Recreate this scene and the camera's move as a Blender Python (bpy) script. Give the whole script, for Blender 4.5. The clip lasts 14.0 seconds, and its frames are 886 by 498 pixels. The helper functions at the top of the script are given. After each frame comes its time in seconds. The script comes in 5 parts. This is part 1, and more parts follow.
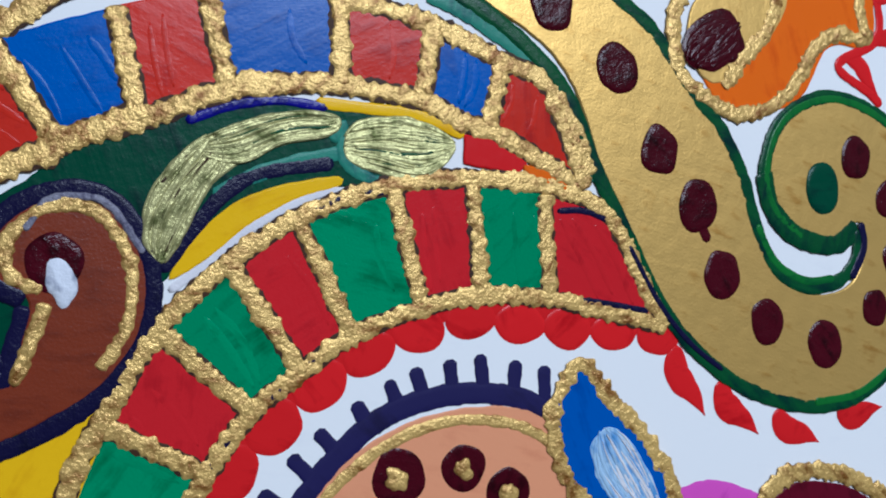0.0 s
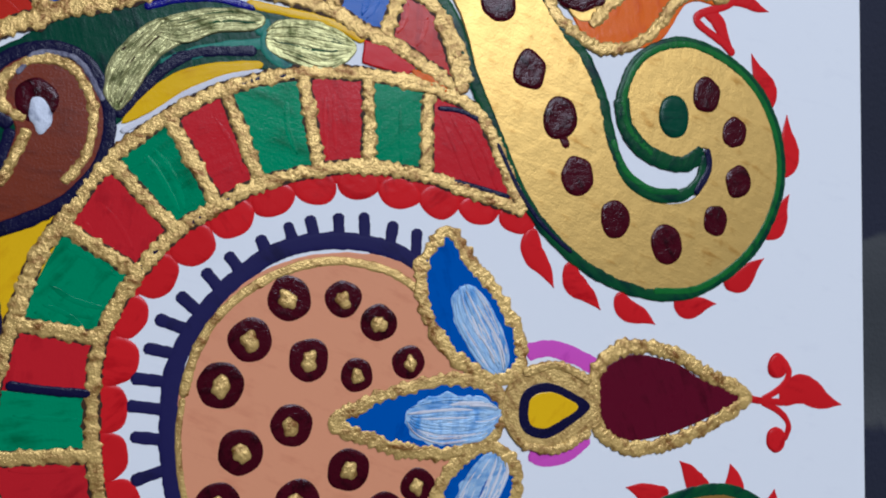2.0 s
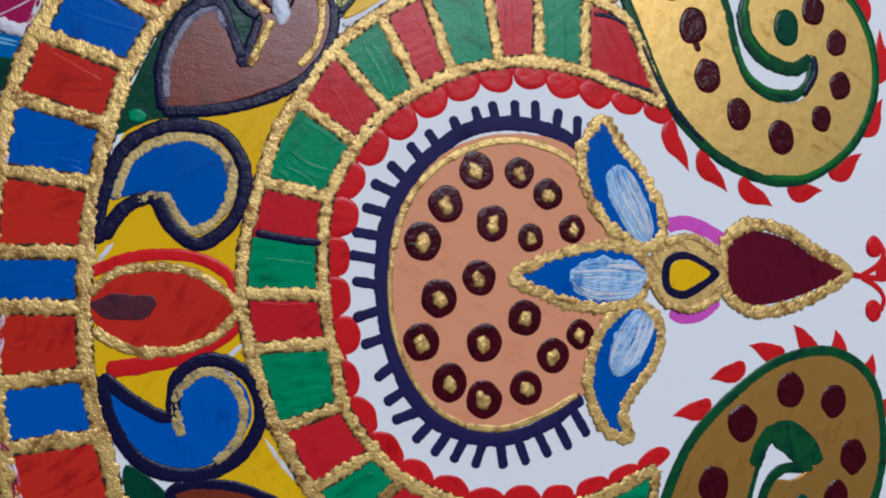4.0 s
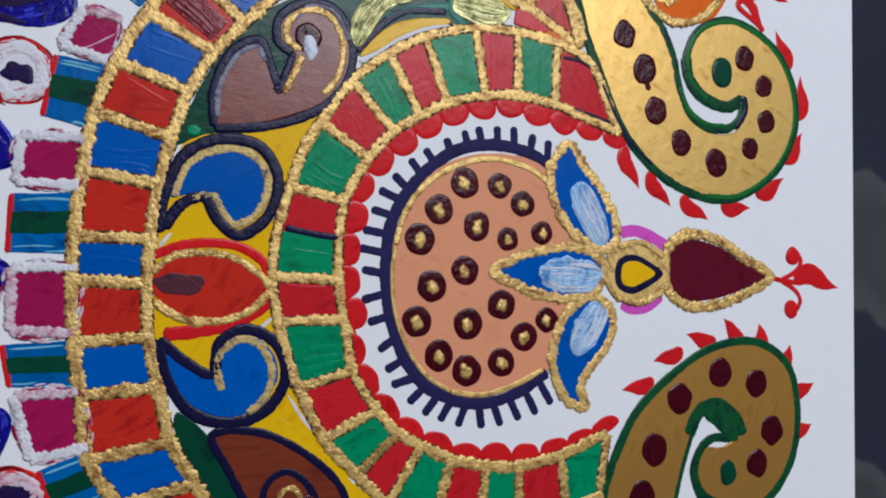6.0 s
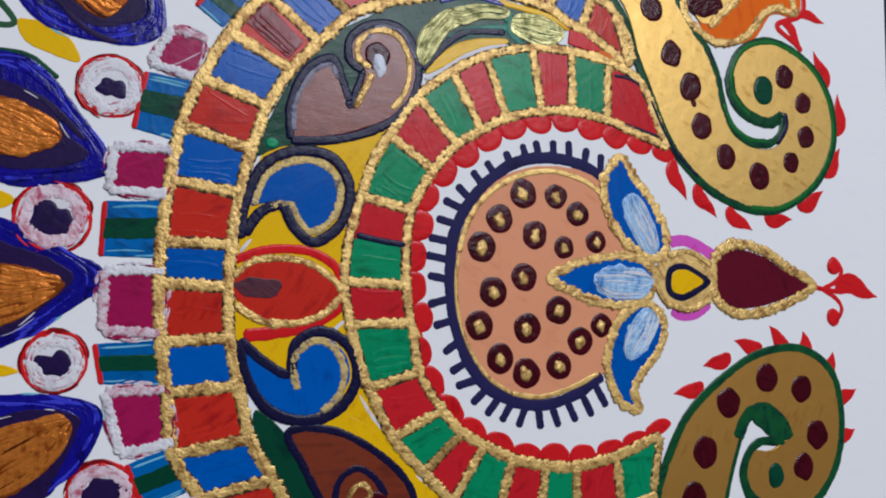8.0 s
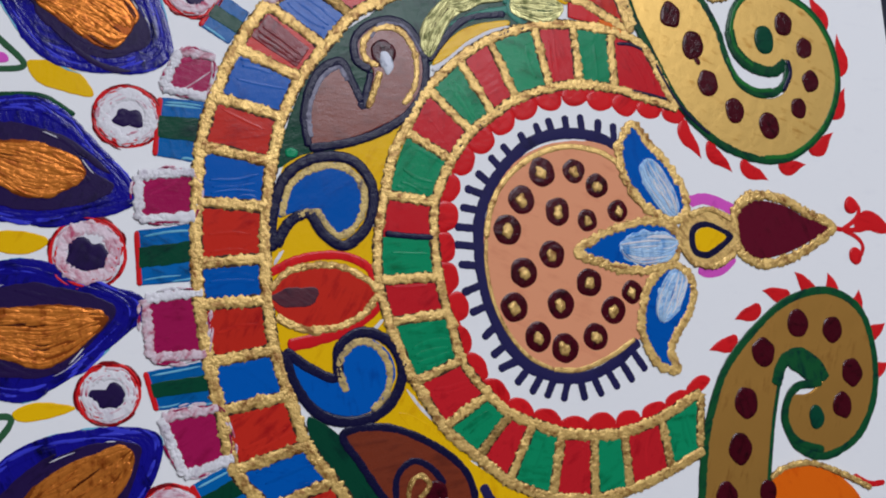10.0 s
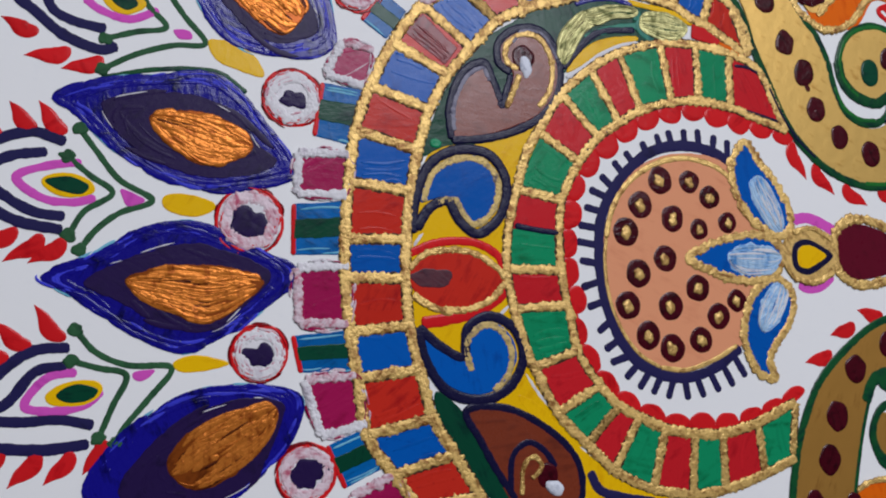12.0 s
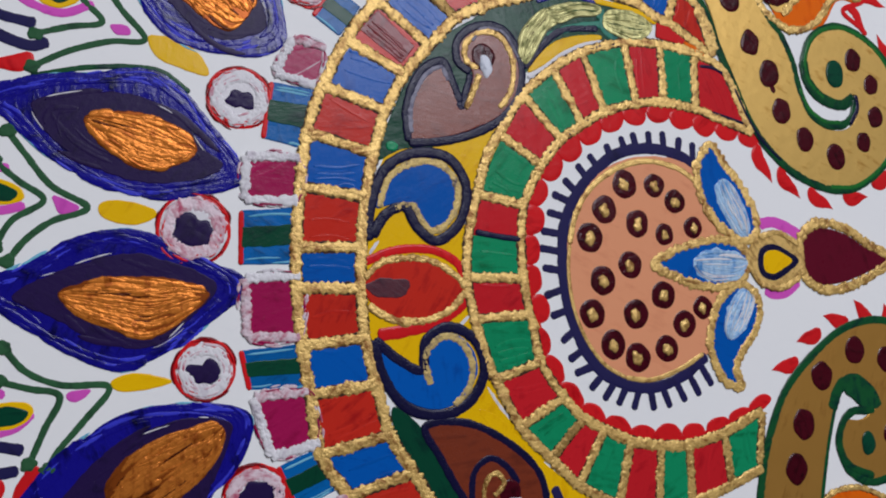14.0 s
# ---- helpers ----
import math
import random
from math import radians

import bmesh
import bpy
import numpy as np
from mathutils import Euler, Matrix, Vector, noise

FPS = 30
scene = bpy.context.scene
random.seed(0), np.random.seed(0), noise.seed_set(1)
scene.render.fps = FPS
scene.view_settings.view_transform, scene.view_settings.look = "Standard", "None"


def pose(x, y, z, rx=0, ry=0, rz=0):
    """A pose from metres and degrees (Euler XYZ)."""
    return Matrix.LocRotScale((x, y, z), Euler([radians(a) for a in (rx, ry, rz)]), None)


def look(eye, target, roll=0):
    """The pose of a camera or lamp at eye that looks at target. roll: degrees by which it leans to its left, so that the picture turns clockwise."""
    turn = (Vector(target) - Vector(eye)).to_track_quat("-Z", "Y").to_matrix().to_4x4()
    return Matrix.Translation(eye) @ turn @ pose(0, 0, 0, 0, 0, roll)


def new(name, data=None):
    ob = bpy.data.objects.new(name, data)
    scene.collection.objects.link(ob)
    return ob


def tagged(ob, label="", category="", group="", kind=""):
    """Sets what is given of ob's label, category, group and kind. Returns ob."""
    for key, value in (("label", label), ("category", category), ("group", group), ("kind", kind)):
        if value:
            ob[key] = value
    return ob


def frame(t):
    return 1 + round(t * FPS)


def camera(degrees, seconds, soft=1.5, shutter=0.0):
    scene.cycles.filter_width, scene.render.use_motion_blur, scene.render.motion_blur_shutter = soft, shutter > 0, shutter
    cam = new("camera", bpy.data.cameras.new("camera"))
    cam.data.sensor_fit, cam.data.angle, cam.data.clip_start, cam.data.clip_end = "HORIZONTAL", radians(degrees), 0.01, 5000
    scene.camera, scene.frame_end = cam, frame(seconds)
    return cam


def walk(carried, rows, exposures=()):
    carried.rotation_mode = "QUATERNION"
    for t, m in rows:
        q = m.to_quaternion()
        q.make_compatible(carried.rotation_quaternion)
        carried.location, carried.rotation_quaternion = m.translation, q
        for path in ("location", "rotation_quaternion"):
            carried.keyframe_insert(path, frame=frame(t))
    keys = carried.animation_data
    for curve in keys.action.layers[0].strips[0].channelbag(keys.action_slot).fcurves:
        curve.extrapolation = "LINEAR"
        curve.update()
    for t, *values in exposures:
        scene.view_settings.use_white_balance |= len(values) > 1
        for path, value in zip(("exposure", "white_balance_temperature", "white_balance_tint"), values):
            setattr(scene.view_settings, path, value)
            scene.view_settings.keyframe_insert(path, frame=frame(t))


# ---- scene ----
from mathutils import geometry

cam = camera(54.0, 14.0, soft=2.0)
TOP = 0.0042  # height of the painted face over the cloth
ROWS = [
    (0.0, -0.0071, 0.0523, 0.1124, 1.31, -20.71, -4.64),
    (0.5, 0.0027, 0.0554, 0.1129, -0.92, -17.23, -1.66),
    (1.0, 0.0063, 0.0415, 0.1358, 0.69, -16.26, 0.36),
    (1.5, 0.0089, 0.0268, 0.1463, 0.46, -16.31, -0.14),
    (2.0, 0.0063, 0.0271, 0.1519, 1.09, -17.62, -0.12),
    (2.5, -0.0028, 0.0209, 0.1543, 0.92, -16.91, -0.01),
    (3.0, -0.0111, 0.0105, 0.1578, 1.33, -17.41, 0.11),
    (3.5, -0.0210, 0.0045, 0.1632, 1.32, -17.30, -0.43),
    (4.0, -0.0337, 0.0009, 0.1672, 1.55, -17.58, -0.39),
    (4.2, -0.0375, 0.0004, 0.1665, 1.86, -17.06, 0.01),
    (6.3, -0.0547, -0.0062, 0.2071, 2.74, -19.38, 1.50),
    (6.5, -0.0594, -0.0018, 0.2081, 4.08, -19.08, 2.33),
    (7.0, -0.0658, -0.0057, 0.2062, 5.14, -17.75, 1.30),
    (7.5, -0.0634, -0.0120, 0.2083, 5.07, -18.69, 1.14),
    (8.0, -0.0656, -0.0132, 0.2075, 4.67, -18.77, 0.92),
    (8.2, -0.0680, -0.0104, 0.2096, 4.84, -19.14, 1.71),
    (10.3, -0.0743, -0.0070, 0.2075, 4.94, -18.29, -6.65),
    (10.5, -0.0747, 0.0001, 0.2088, 5.50, -17.87, -5.51),
    (11.0, -0.0802, 0.0013, 0.2128, 5.24, -18.07, -4.40),
    (11.5, -0.0900, -0.0102, 0.2168, 4.14, -20.47, -3.15),
    (12.0, -0.1063, -0.0174, 0.2101, 5.63, -17.90, -1.84),
    (12.5, -0.1153, -0.0168, 0.2031, 5.27, -16.93, -2.29),
    (13.0, -0.1166, -0.0201, 0.2012, 6.23, -16.65, -1.79),
    (13.5, -0.1102, -0.0222, 0.2022, 6.70, -18.55, -2.73),
    (14.0, -0.1025, -0.0137, 0.2009, 5.56, -20.51, -2.35),
]
walk(cam, [(t, pose(x, y, z + TOP, rx, ry, rz)) for t, x, y, z, rx, ry, rz in ROWS], [(0.0, 0.24, 5600, 10), (0.7, 0.13, 5650, 12), (3.0, 0.07, 5850, 14), (6.5, 0.1, 6200, 14), (8.0, 0.1, 6250, 15), (10.5, 0.09, 6400, 16), (14.0, 0.05, 6500, 16)])

# ---- light: an added plain room with one ceiling panel ----
world = bpy.data.worlds.new("world")
scene.world = world
world.use_nodes = True
world.node_tree.nodes["Background"].inputs[0].default_value = (0.75, 0.82, 1.0, 1)
world.node_tree.nodes["Background"].inputs[1].default_value = 0.05


def area_lamp(name, place, target, sx, sy, watts, colour):
    data = bpy.data.lights.new(name, "AREA")
    data.shape, data.size, data.size_y, data.energy, data.color = "RECTANGLE", sx, sy, watts, colour
    ob = new(name, data)
    ob.matrix_world = look(place, target)
    return ob


area_lamp("ceiling_panel_lamp", (0.7, 1.16, 2.42), (0.7, 1.16, 0), 1.2, 0.8, 59, (0.885, 0.94, 1.0))


# ---- materials ----
def linear(r, g, b):
    return tuple(((c / 255) / 12.92 if c < 11 else ((c / 255 + 0.055) / 1.055) ** 2.4) for c in (r, g, b)) + (1,)


def paint(name, rgb, rough=0.4, metal=0.0, other=None, mix=0.5, streak=1.0, grain=0.5, vary=0.12, coat=0.0, spec=0.11, cell=170):
    """Brushed paint: two tones mottled along the brush, ridges and fine grain, with a turn of its own on each piece."""
    mat = bpy.data.materials.new(name)
    mat.use_nodes = True
    tree = mat.node_tree
    node, link = tree.nodes.new, tree.links.new
    bsdf = tree.nodes["Principled BSDF"]
    coord, info = node("ShaderNodeTexCoord"), node("ShaderNodeObjectInfo")
    turn = node("ShaderNodeVectorRotate")
    turn.rotation_type = "Z_AXIS"
    angle = node("ShaderNodeMath")
    angle.operation = "MULTIPLY"
    angle.inputs[1].default_value = 6.283
    link(info.outputs["Random"], angle.inputs[0])
    link(angle.outputs[0], turn.inputs["Angle"])
    link(coord.outputs["Object"], turn.inputs["Vector"])
    stretch = node("ShaderNodeMapping")
    stretch.inputs["Scale"].default_value = (1.0, 0.18, 1.0)
    link(turn.outputs[0], stretch.inputs["Vector"])

    def noise_node(vector, scale, detail, rough_=0.6):
        n = node("ShaderNodeTexNoise")
        n.inputs["Scale"].default_value, n.inputs["Detail"].default_value = scale, detail
        n.inputs["Roughness"].default_value = rough_
        link(vector, n.inputs["Vector"])
        return n.outputs["Fac"]

    brush = noise_node(stretch.outputs[0], 620, 3)
    cloud = noise_node(coord.outputs["Object"], cell, 4)
    fine = noise_node(coord.outputs["Object"], 2600, 2)
    base = linear(*rgb)
    second = linear(*(other or tuple(c * 0.72 for c in rgb)))
    tone = node("ShaderNodeMix")
    tone.data_type = "RGBA"
    tone.inputs[6].default_value, tone.inputs[7].default_value = base, second
    add = node("ShaderNodeMath")
    add.operation = "ADD"
    link(brush, add.inputs[0])
    link(cloud, add.inputs[1])
    ramp = node("ShaderNodeMapRange")
    ramp.inputs["From Min"].default_value, ramp.inputs["From Max"].default_value = 1.3 - mix * 0.6, 1.55 - mix * 0.5
    link(add.outputs[0], ramp.inputs["Value"])
    link(ramp.outputs[0], tone.inputs[0])
    shade = node("ShaderNodeHueSaturation")
    value = node("ShaderNodeMapRange")
    value.inputs["To Min"].default_value, value.inputs["To Max"].default_value = 1 - vary, 1 + vary
    link(info.outputs["Random"], value.inputs["Value"])
    link(value.outputs[0], shade.inputs["Value"])
    link(tone.outputs[2], shade.inputs["Color"])
    link(shade.outputs[0], bsdf.inputs["Base Color"])
    gloss = node("ShaderNodeMapRange")
    gloss.inputs["To Min"].default_value, gloss.inputs["To Max"].default_value = max(rough - 0.06, 0.08), rough + 0.08
    link(cloud, gloss.inputs["Value"])
    link(gloss.outputs[0], bsdf.inputs["Roughness"])
    bsdf.inputs["Metallic"].default_value = metal
    bsdf.inputs["Specular IOR Level"].default_value = spec
    bsdf.inputs["Coat Weight"].default_value = coat
    bsdf.inputs["Coat Roughness"].default_value = 0.2
    last = None
    for height, distance, strength in ((brush, 0.00008 * streak, 0.8), (cloud, 0.0004 * streak, 0.35), (fine, 0.00003 * grain, 0.8)):
        bump = node("ShaderNodeBump")
        bump.inputs["Distance"].default_value, bump.inputs["Strength"].default_value = distance, strength
        link(height, bump.inputs["Height"])
        if last:
            link(last, bump.inputs["Normal"])
        last = bump.outputs[0]
    link(last, bsdf.inputs["Normal"])
    return mat


# Gold mottled cream and brown to stand for lit grains and shaded pits.
GOLD = paint("gold_paint", (226, 186, 108), 0.34, 0.32, (138, 90, 34), 0.58, 1.0, 6.0, 0.05, spec=0.4, cell=520)
SCROLLGOLD = paint("scroll_gold_paint", (214, 174, 98), 0.4, 0.5, (182, 134, 62), 0.35, 0.8, 1.3, 0.03, cell=240)
# Scroll gold darkened for the lower scroll, which catches less light.
SHADEDGOLD = paint("shaded_scroll_gold_paint", (188, 138, 66), 0.38, 0.5, (160, 110, 50), 0.35, 0.7, 2.6, 0.03, cell=110)
OLDGOLD = paint("scumbled_gold_paint", (204, 176, 112), 0.4, 0.2, (104, 92, 92), 0.5, 1.0, 6.0, 0.04, cell=520)
# Grey mottle that paints the sheen on rough navy paint.
SHEENGREY = paint("grey_sheen_paint", (132, 130, 144), 0.4, 0.1, (58, 54, 84), 0.5, 1.0, 4.0, 0.04, cell=520)
SEA = paint("sea_green_paint", (58, 136, 116), 0.3, 0, (20, 74, 84), 0.5, 1.0, 1.0, 0.04)
PALEGOLD = paint("pale_gold_green_paint", (196, 190, 132), 0.36, 0.35, (94, 98, 54), 0.55, 1.2, 3.0, 0.1, cell=420)
COPPER = paint("copper_paint", (212, 124, 48), 0.3, 0.3, (140, 62, 16), 0.5, 0.8, 1.0, 0.06, cell=420)
COPPERDARK = paint("dark_copper_paint", (150, 74, 24), 0.32, 0.35, (92, 38, 12), 0.5, 0.5, 1.0, 0.08)
SEPIA = paint("burnt_brown_paint", (84, 34, 14), 0.3, 0.2, (52, 20, 10), 0.5, 0.8, 1.0, 0.08)
BLUE = paint("cobalt_blue_paint", (1, 90, 180), 0.2, 0, (1, 72, 156), 0.4, 0.5, 0.6, 0.08)
LIGHTBLUE = paint("pearl_light_blue_paint", (178, 210, 238), 0.3, 0.1, (76, 146, 212), 0.6, 1.6, 2.0, 0.06)
TEAL = paint("turquoise_paint", (2, 100, 172), 0.24, 0, (4, 66, 116), 0.5, 1.0, 0.6, 0.12)
PALETEAL = paint("pale_turquoise_paint", (120, 190, 215), 0.4, 0, (60, 150, 190), 0.5, 1.0, 0.8, 0.1)
GREEN = paint("emerald_green_paint", (8, 144, 96), 0.2, 0, (4, 110, 68), 0.5, 0.7, 1.4, 0.08)
DARKGREEN = paint("dark_green_paint", (10, 70, 50), 0.24, 0, (8, 44, 40), 0.5, 1.0, 0.6, 0.1)
OUTLINEGREEN = paint("bottle_green_paint", (22, 82, 46), 0.26, 0, (8, 46, 44), 0.6, 1.2, 1.0, 0.08)
LEAFGREEN = paint("leaf_green_paint", (34, 112, 48), 0.24, 0, (18, 78, 44), 0.5, 2.0, 1.0, 0.08)
PENGREEN = paint("green_pen_line", (44, 92, 58), 0.6, 0, (30, 66, 44), 0.5, 0.5, 0.6, 0.06, spec=0.15)
RED = paint("crimson_paint", (208, 36, 44), 0.22, 0, (182, 26, 36), 0.45, 0.7, 1.0, 0.06)
WARMRED = paint("vermilion_paint", (206, 48, 34), 0.2, 0, (172, 30, 28), 0.45, 0.6, 0.6, 0.06)
FLAMERED = paint("glossy_red_paint", (220, 34, 38), 0.22, 0, (188, 18, 26), 0.4, 0.6, 0.4, 0.06)
MAGENTA = paint("magenta_paint", (168, 26, 84), 0.22, 0, (140, 16, 64), 0.45, 0.9, 0.8, 0.1)
PINKWHITE = paint("pink_stained_white_paint", (228, 206, 214), 0.34, 0, (190, 84, 112), 0.6, 1.0, 1.5, 0.06, cell=420)
WHITE = paint("thick_white_paint", (230, 227, 231), 0.38, 0, (188, 176, 190), 0.4, 1.0, 1.5, 0.04)
SILVER = paint("silver_white_paint", (222, 226, 236), 0.36, 0.0, (120, 126, 150), 0.5, 1.6, 2.0, 0.04, cell=420)
NAVY = paint("navy_paint", (24, 22, 58), 0.26, 0, (17, 17, 44), 0.4, 1.0, 2.4, 0.06, spec=0.14, cell=420)
PENNAVY = paint("navy_pen_line", (32, 28, 80), 0.6, 0, (24, 20, 62), 0.4, 0.3, 0.4, 0.04, spec=0.15)
VIOLET = paint("dark_violet_paint", (40, 24, 72), 0.34, 0, (27, 16, 52), 0.45, 0.8, 0.8, 0.05, spec=0.1)
ULTRA = paint("ultramarine_paint", (24, 20, 136), 0.2, 0, (7, 6, 48), 0.5, 1.8, 1.0, 0.06, spec=0.2)
BRIGHTULTRA = paint("bright_ultramarine_paint", (62, 66, 208), 0.25, 0, (36, 36, 160), 0.45, 1.4, 1.0, 0.06)
PEACH = paint("peach_paint", (238, 160, 118), 0.45, 0, (228, 148, 108), 0.4, 0.25, 0.4, 0.01)
MAROON = paint("maroon_paint", (72, 12, 25), 0.18, 0, (40, 7, 14), 0.5, 1.6, 2.0, 0.1, spec=0.16, cell=420)
PUPIL = paint("dull_plum_paint", (84, 32, 46), 0.4, 0, (56, 22, 40), 0.5, 1.2, 1.0, 0.02, spec=0.2)
WINE = paint("wine_red_paint", (100, 16, 38), 0.28, 0, (78, 10, 28), 0.4, 0.6, 0.6, 0.02)
PINK = paint("pink_pen_line", (222, 86, 194), 0.6, 0, (200, 66, 176), 0.4, 0.3, 0.4, 0.03, spec=0.15)
YELLOW = paint("yellow_paint", (248, 194, 8), 0.22, 0, (230, 168, 4), 0.4, 0.7, 0.5, 0.03)
BROWN = paint("chestnut_paint", (128, 54, 32), 0.27, 0.0, (106, 42, 26), 0.5, 0.5, 1.6, 0.03, spec=0.3)
ORANGE = paint("orange_paint", (238, 108, 18), 0.22, 0, (222, 88, 12), 0.4, 0.8, 0.5, 0.03)
CANVAS = paint("white_primed_panel", (247, 247, 247), 0.5, 0, (243, 243, 244), 0.3, 0.04, 0.25, 0.0)
EDGE = paint("grey_board", (150, 148, 146), 0.7, 0, (120, 118, 116), 0.5, 0.1, 0.5, 0.0)
UMBER = paint("dark_umber_line", (70, 48, 34), 0.5, 0, (46, 32, 30), 0.5, 0.5, 0.6, 0.05)
DEEPRED = paint("deep_red_paint", (128, 16, 24), 0.18, 0, (92, 8, 16), 0.5, 1.2, 0.6, 0.05, spec=0.15)
# Grey for the unseen room, kept dark to limit haze in the gloss.
WALL = paint("unseen_grey_wall", (112, 110, 106), 0.8, 0, (104, 102, 99), 0.4, 0.1, 0.2, 0.0)


def cloth_material():
    mat = bpy.data.materials.new("dark_floral_cloth")
    mat.use_nodes = True
    tree = mat.node_tree
    node, link = tree.nodes.new, tree.links.new
    bsdf = tree.nodes["Principled BSDF"]
    coord = node("ShaderNodeTexCoord")
    cells = node("ShaderNodeTexVoronoi")
    cells.inputs["Scale"].default_value = 17
    warp = node("ShaderNodeTexNoise")
    warp.inputs["Scale"].default_value, warp.inputs["Detail"].default_value = 14, 3
    push = node("ShaderNodeVectorMath")
    push.operation = "MULTIPLY_ADD"
    push.inputs[1].default_value = (0.07, 0.07, 0)
    link(coord.outputs["Object"], warp.inputs["Vector"])
    link(warp.outputs["Color"], push.inputs[0])
    link(coord.outputs["Object"], push.inputs[2])
    link(push.outputs[0], cells.inputs["Vector"])
    pick = node("ShaderNodeValToRGB")
    pick.color_ramp.interpolation = "EASE"
    stops = pick.color_ramp.elements
    stops[0].position, stops[0].color = 0.0, (0.052, 0.055, 0.058, 1)
    stops[1].position, stops[1].color = 1.0, (0.008, 0.010, 0.024, 1)
    for where, colour in ((0.30, (0.039, 0.042, 0.045, 1)), (0.44, (0.058, 0.060, 0.063, 1)), (0.48, (0.010, 0.012, 0.03, 1))):
        stop = stops.new(where)
        stop.color = colour
    link(cells.outputs["Distance"], pick.inputs[0])
    weave = node("ShaderNodeTexNoise")
    weave.inputs["Scale"].default_value = 900
    link(coord.outputs["Object"], weave.inputs["Vector"])
    bump = node("ShaderNodeBump")
    bump.inputs["Distance"].default_value, bump.inputs["Strength"].default_value = 0.0004, 0.6
    link(weave.outputs["Fac"], bump.inputs["Height"])
    link(bump.outputs[0], bsdf.inputs["Normal"])
    link(pick.outputs[0], bsdf.inputs["Base Color"])
    bsdf.inputs["Roughness"].default_value = 0.85
    return mat


CLOTH = cloth_material()

# ---- shape helpers (plan in millimetres, over the painted face) ----
MM = 0.001


def rough2(x, y, size, seed=0.0):
    return noise.noise(Vector((x / size, y / size, seed)))


def part(name, verts, faces, mat, parent, label="", smooth=True, flat_from=None):
    """Links one mesh, given in millimetres over the painted face, under a thing or a part."""
    mesh = bpy.data.meshes.new(name)
    mesh.from_pydata([(x * MM, y * MM, TOP + z * MM) for x, y, z in verts], [], faces)
    mesh.polygons.foreach_set("use_smooth", [smooth and (flat_from is None or i < flat_from) for i in range(len(mesh.polygons))])
    mesh.materials.append(mat)
    ob = new(name, mesh)
    ob.parent = parent
    return tagged(ob, label)


def curve(points, closed=False, step=0.6, smooth=True):
    """Points along a smooth line through a few places, at even steps."""
    pts = [Vector((p[0], p[1])) for p in points]
    n, fine = len(pts), []
    if len(pts) == 2 or not smooth:
        ends = pts + ([pts[0]] if closed else [])
        for a, b in zip(ends, ends[1:]):
            fine += [a.lerp(b, i / 10) for i in range(10)]
        if not closed:
            fine.append(pts[-1])
    else:
        for i in range(n if closed else n - 1):
            if closed:
                a, b, c, d = (pts[(i + k) % n] for k in (-1, 0, 1, 2))
            else:
                b, c = pts[i], pts[i + 1]
                a = pts[i - 1] if i else b * 2 - c
                d = pts[i + 2] if i + 2 < n else c * 2 - b
            for k in range(10):
                t = k / 10
                fine.append(0.5 * (2 * b + (c - a) * t + (2 * a - 5 * b + 4 * c - d) * t * t + (3 * b - a - 3 * c + d) * t**3))
        if not closed:
            fine.append(pts[-1])
    loop = fine + ([fine[0]] if closed else [])
    lengths = [0.0]
    for a, b in zip(loop, loop[1:]):
        lengths.append(lengths[-1] + (b - a).length)
    count = max(int(lengths[-1] / step), 3)
    out, j = [], 0
    for i in range(count if closed else count + 1):
        s = lengths[-1] * i / count
        while j < len(lengths) - 2 and lengths[j + 1] < s:
            j += 1
        gap = lengths[j + 1] - lengths[j]
        out.append(loop[j].lerp(loop[j + 1], (s - lengths[j]) / gap if gap > 1e-9 else 0))
    return out


def area_of(line):
    return sum(a.x * b.y - b.x * a.y for a, b in zip(line, line[1:] + line[:1])) / 2


def patch(name, points, mat, parent, z=0.0, h=0.2, smooth=True, wobble=0.12, label="", bevel=0.25):
    """A flat area of paint with a soft, uneven rim."""
    line = curve(points, True, 0.7, smooth)
    if area_of(line) < 0:
        line.reverse()
    n, seed = len(line), points[0][0]
    rim, top = [], []
    for i, p in enumerate(line):
        along = (line[(i + 1) % n] - line[i - 1]).normalized()
        out = Vector((along.y, -along.x))
        q = p + out * wobble * (rough2(p.x, p.y, 1.3, seed) + rough2(p.x, p.y, 4.0, seed + 9))
        rim.append((q.x, q.y, z))
        q = q - out * bevel
        top.append((q.x, q.y, z + h))
    verts = rim + top
    faces = [(i, (i + 1) % n, n + (i + 1) % n, n + i) for i in range(n)]
    from_fill = geometry.tessellate_polygon([[Vector(v) for v in top]])
    for a, b, c in from_fill:
        pa, pb, pc = top[a], top[b], top[c]
        flip = (pb[0] - pa[0]) * (pc[1] - pa[1]) - (pb[1] - pa[1]) * (pc[0] - pa[0]) < 0
        faces.append((n + a, n + c, n + b) if flip else (n + a, n + b, n + c))
    return part(name, verts, faces, mat, parent, label, True, n)


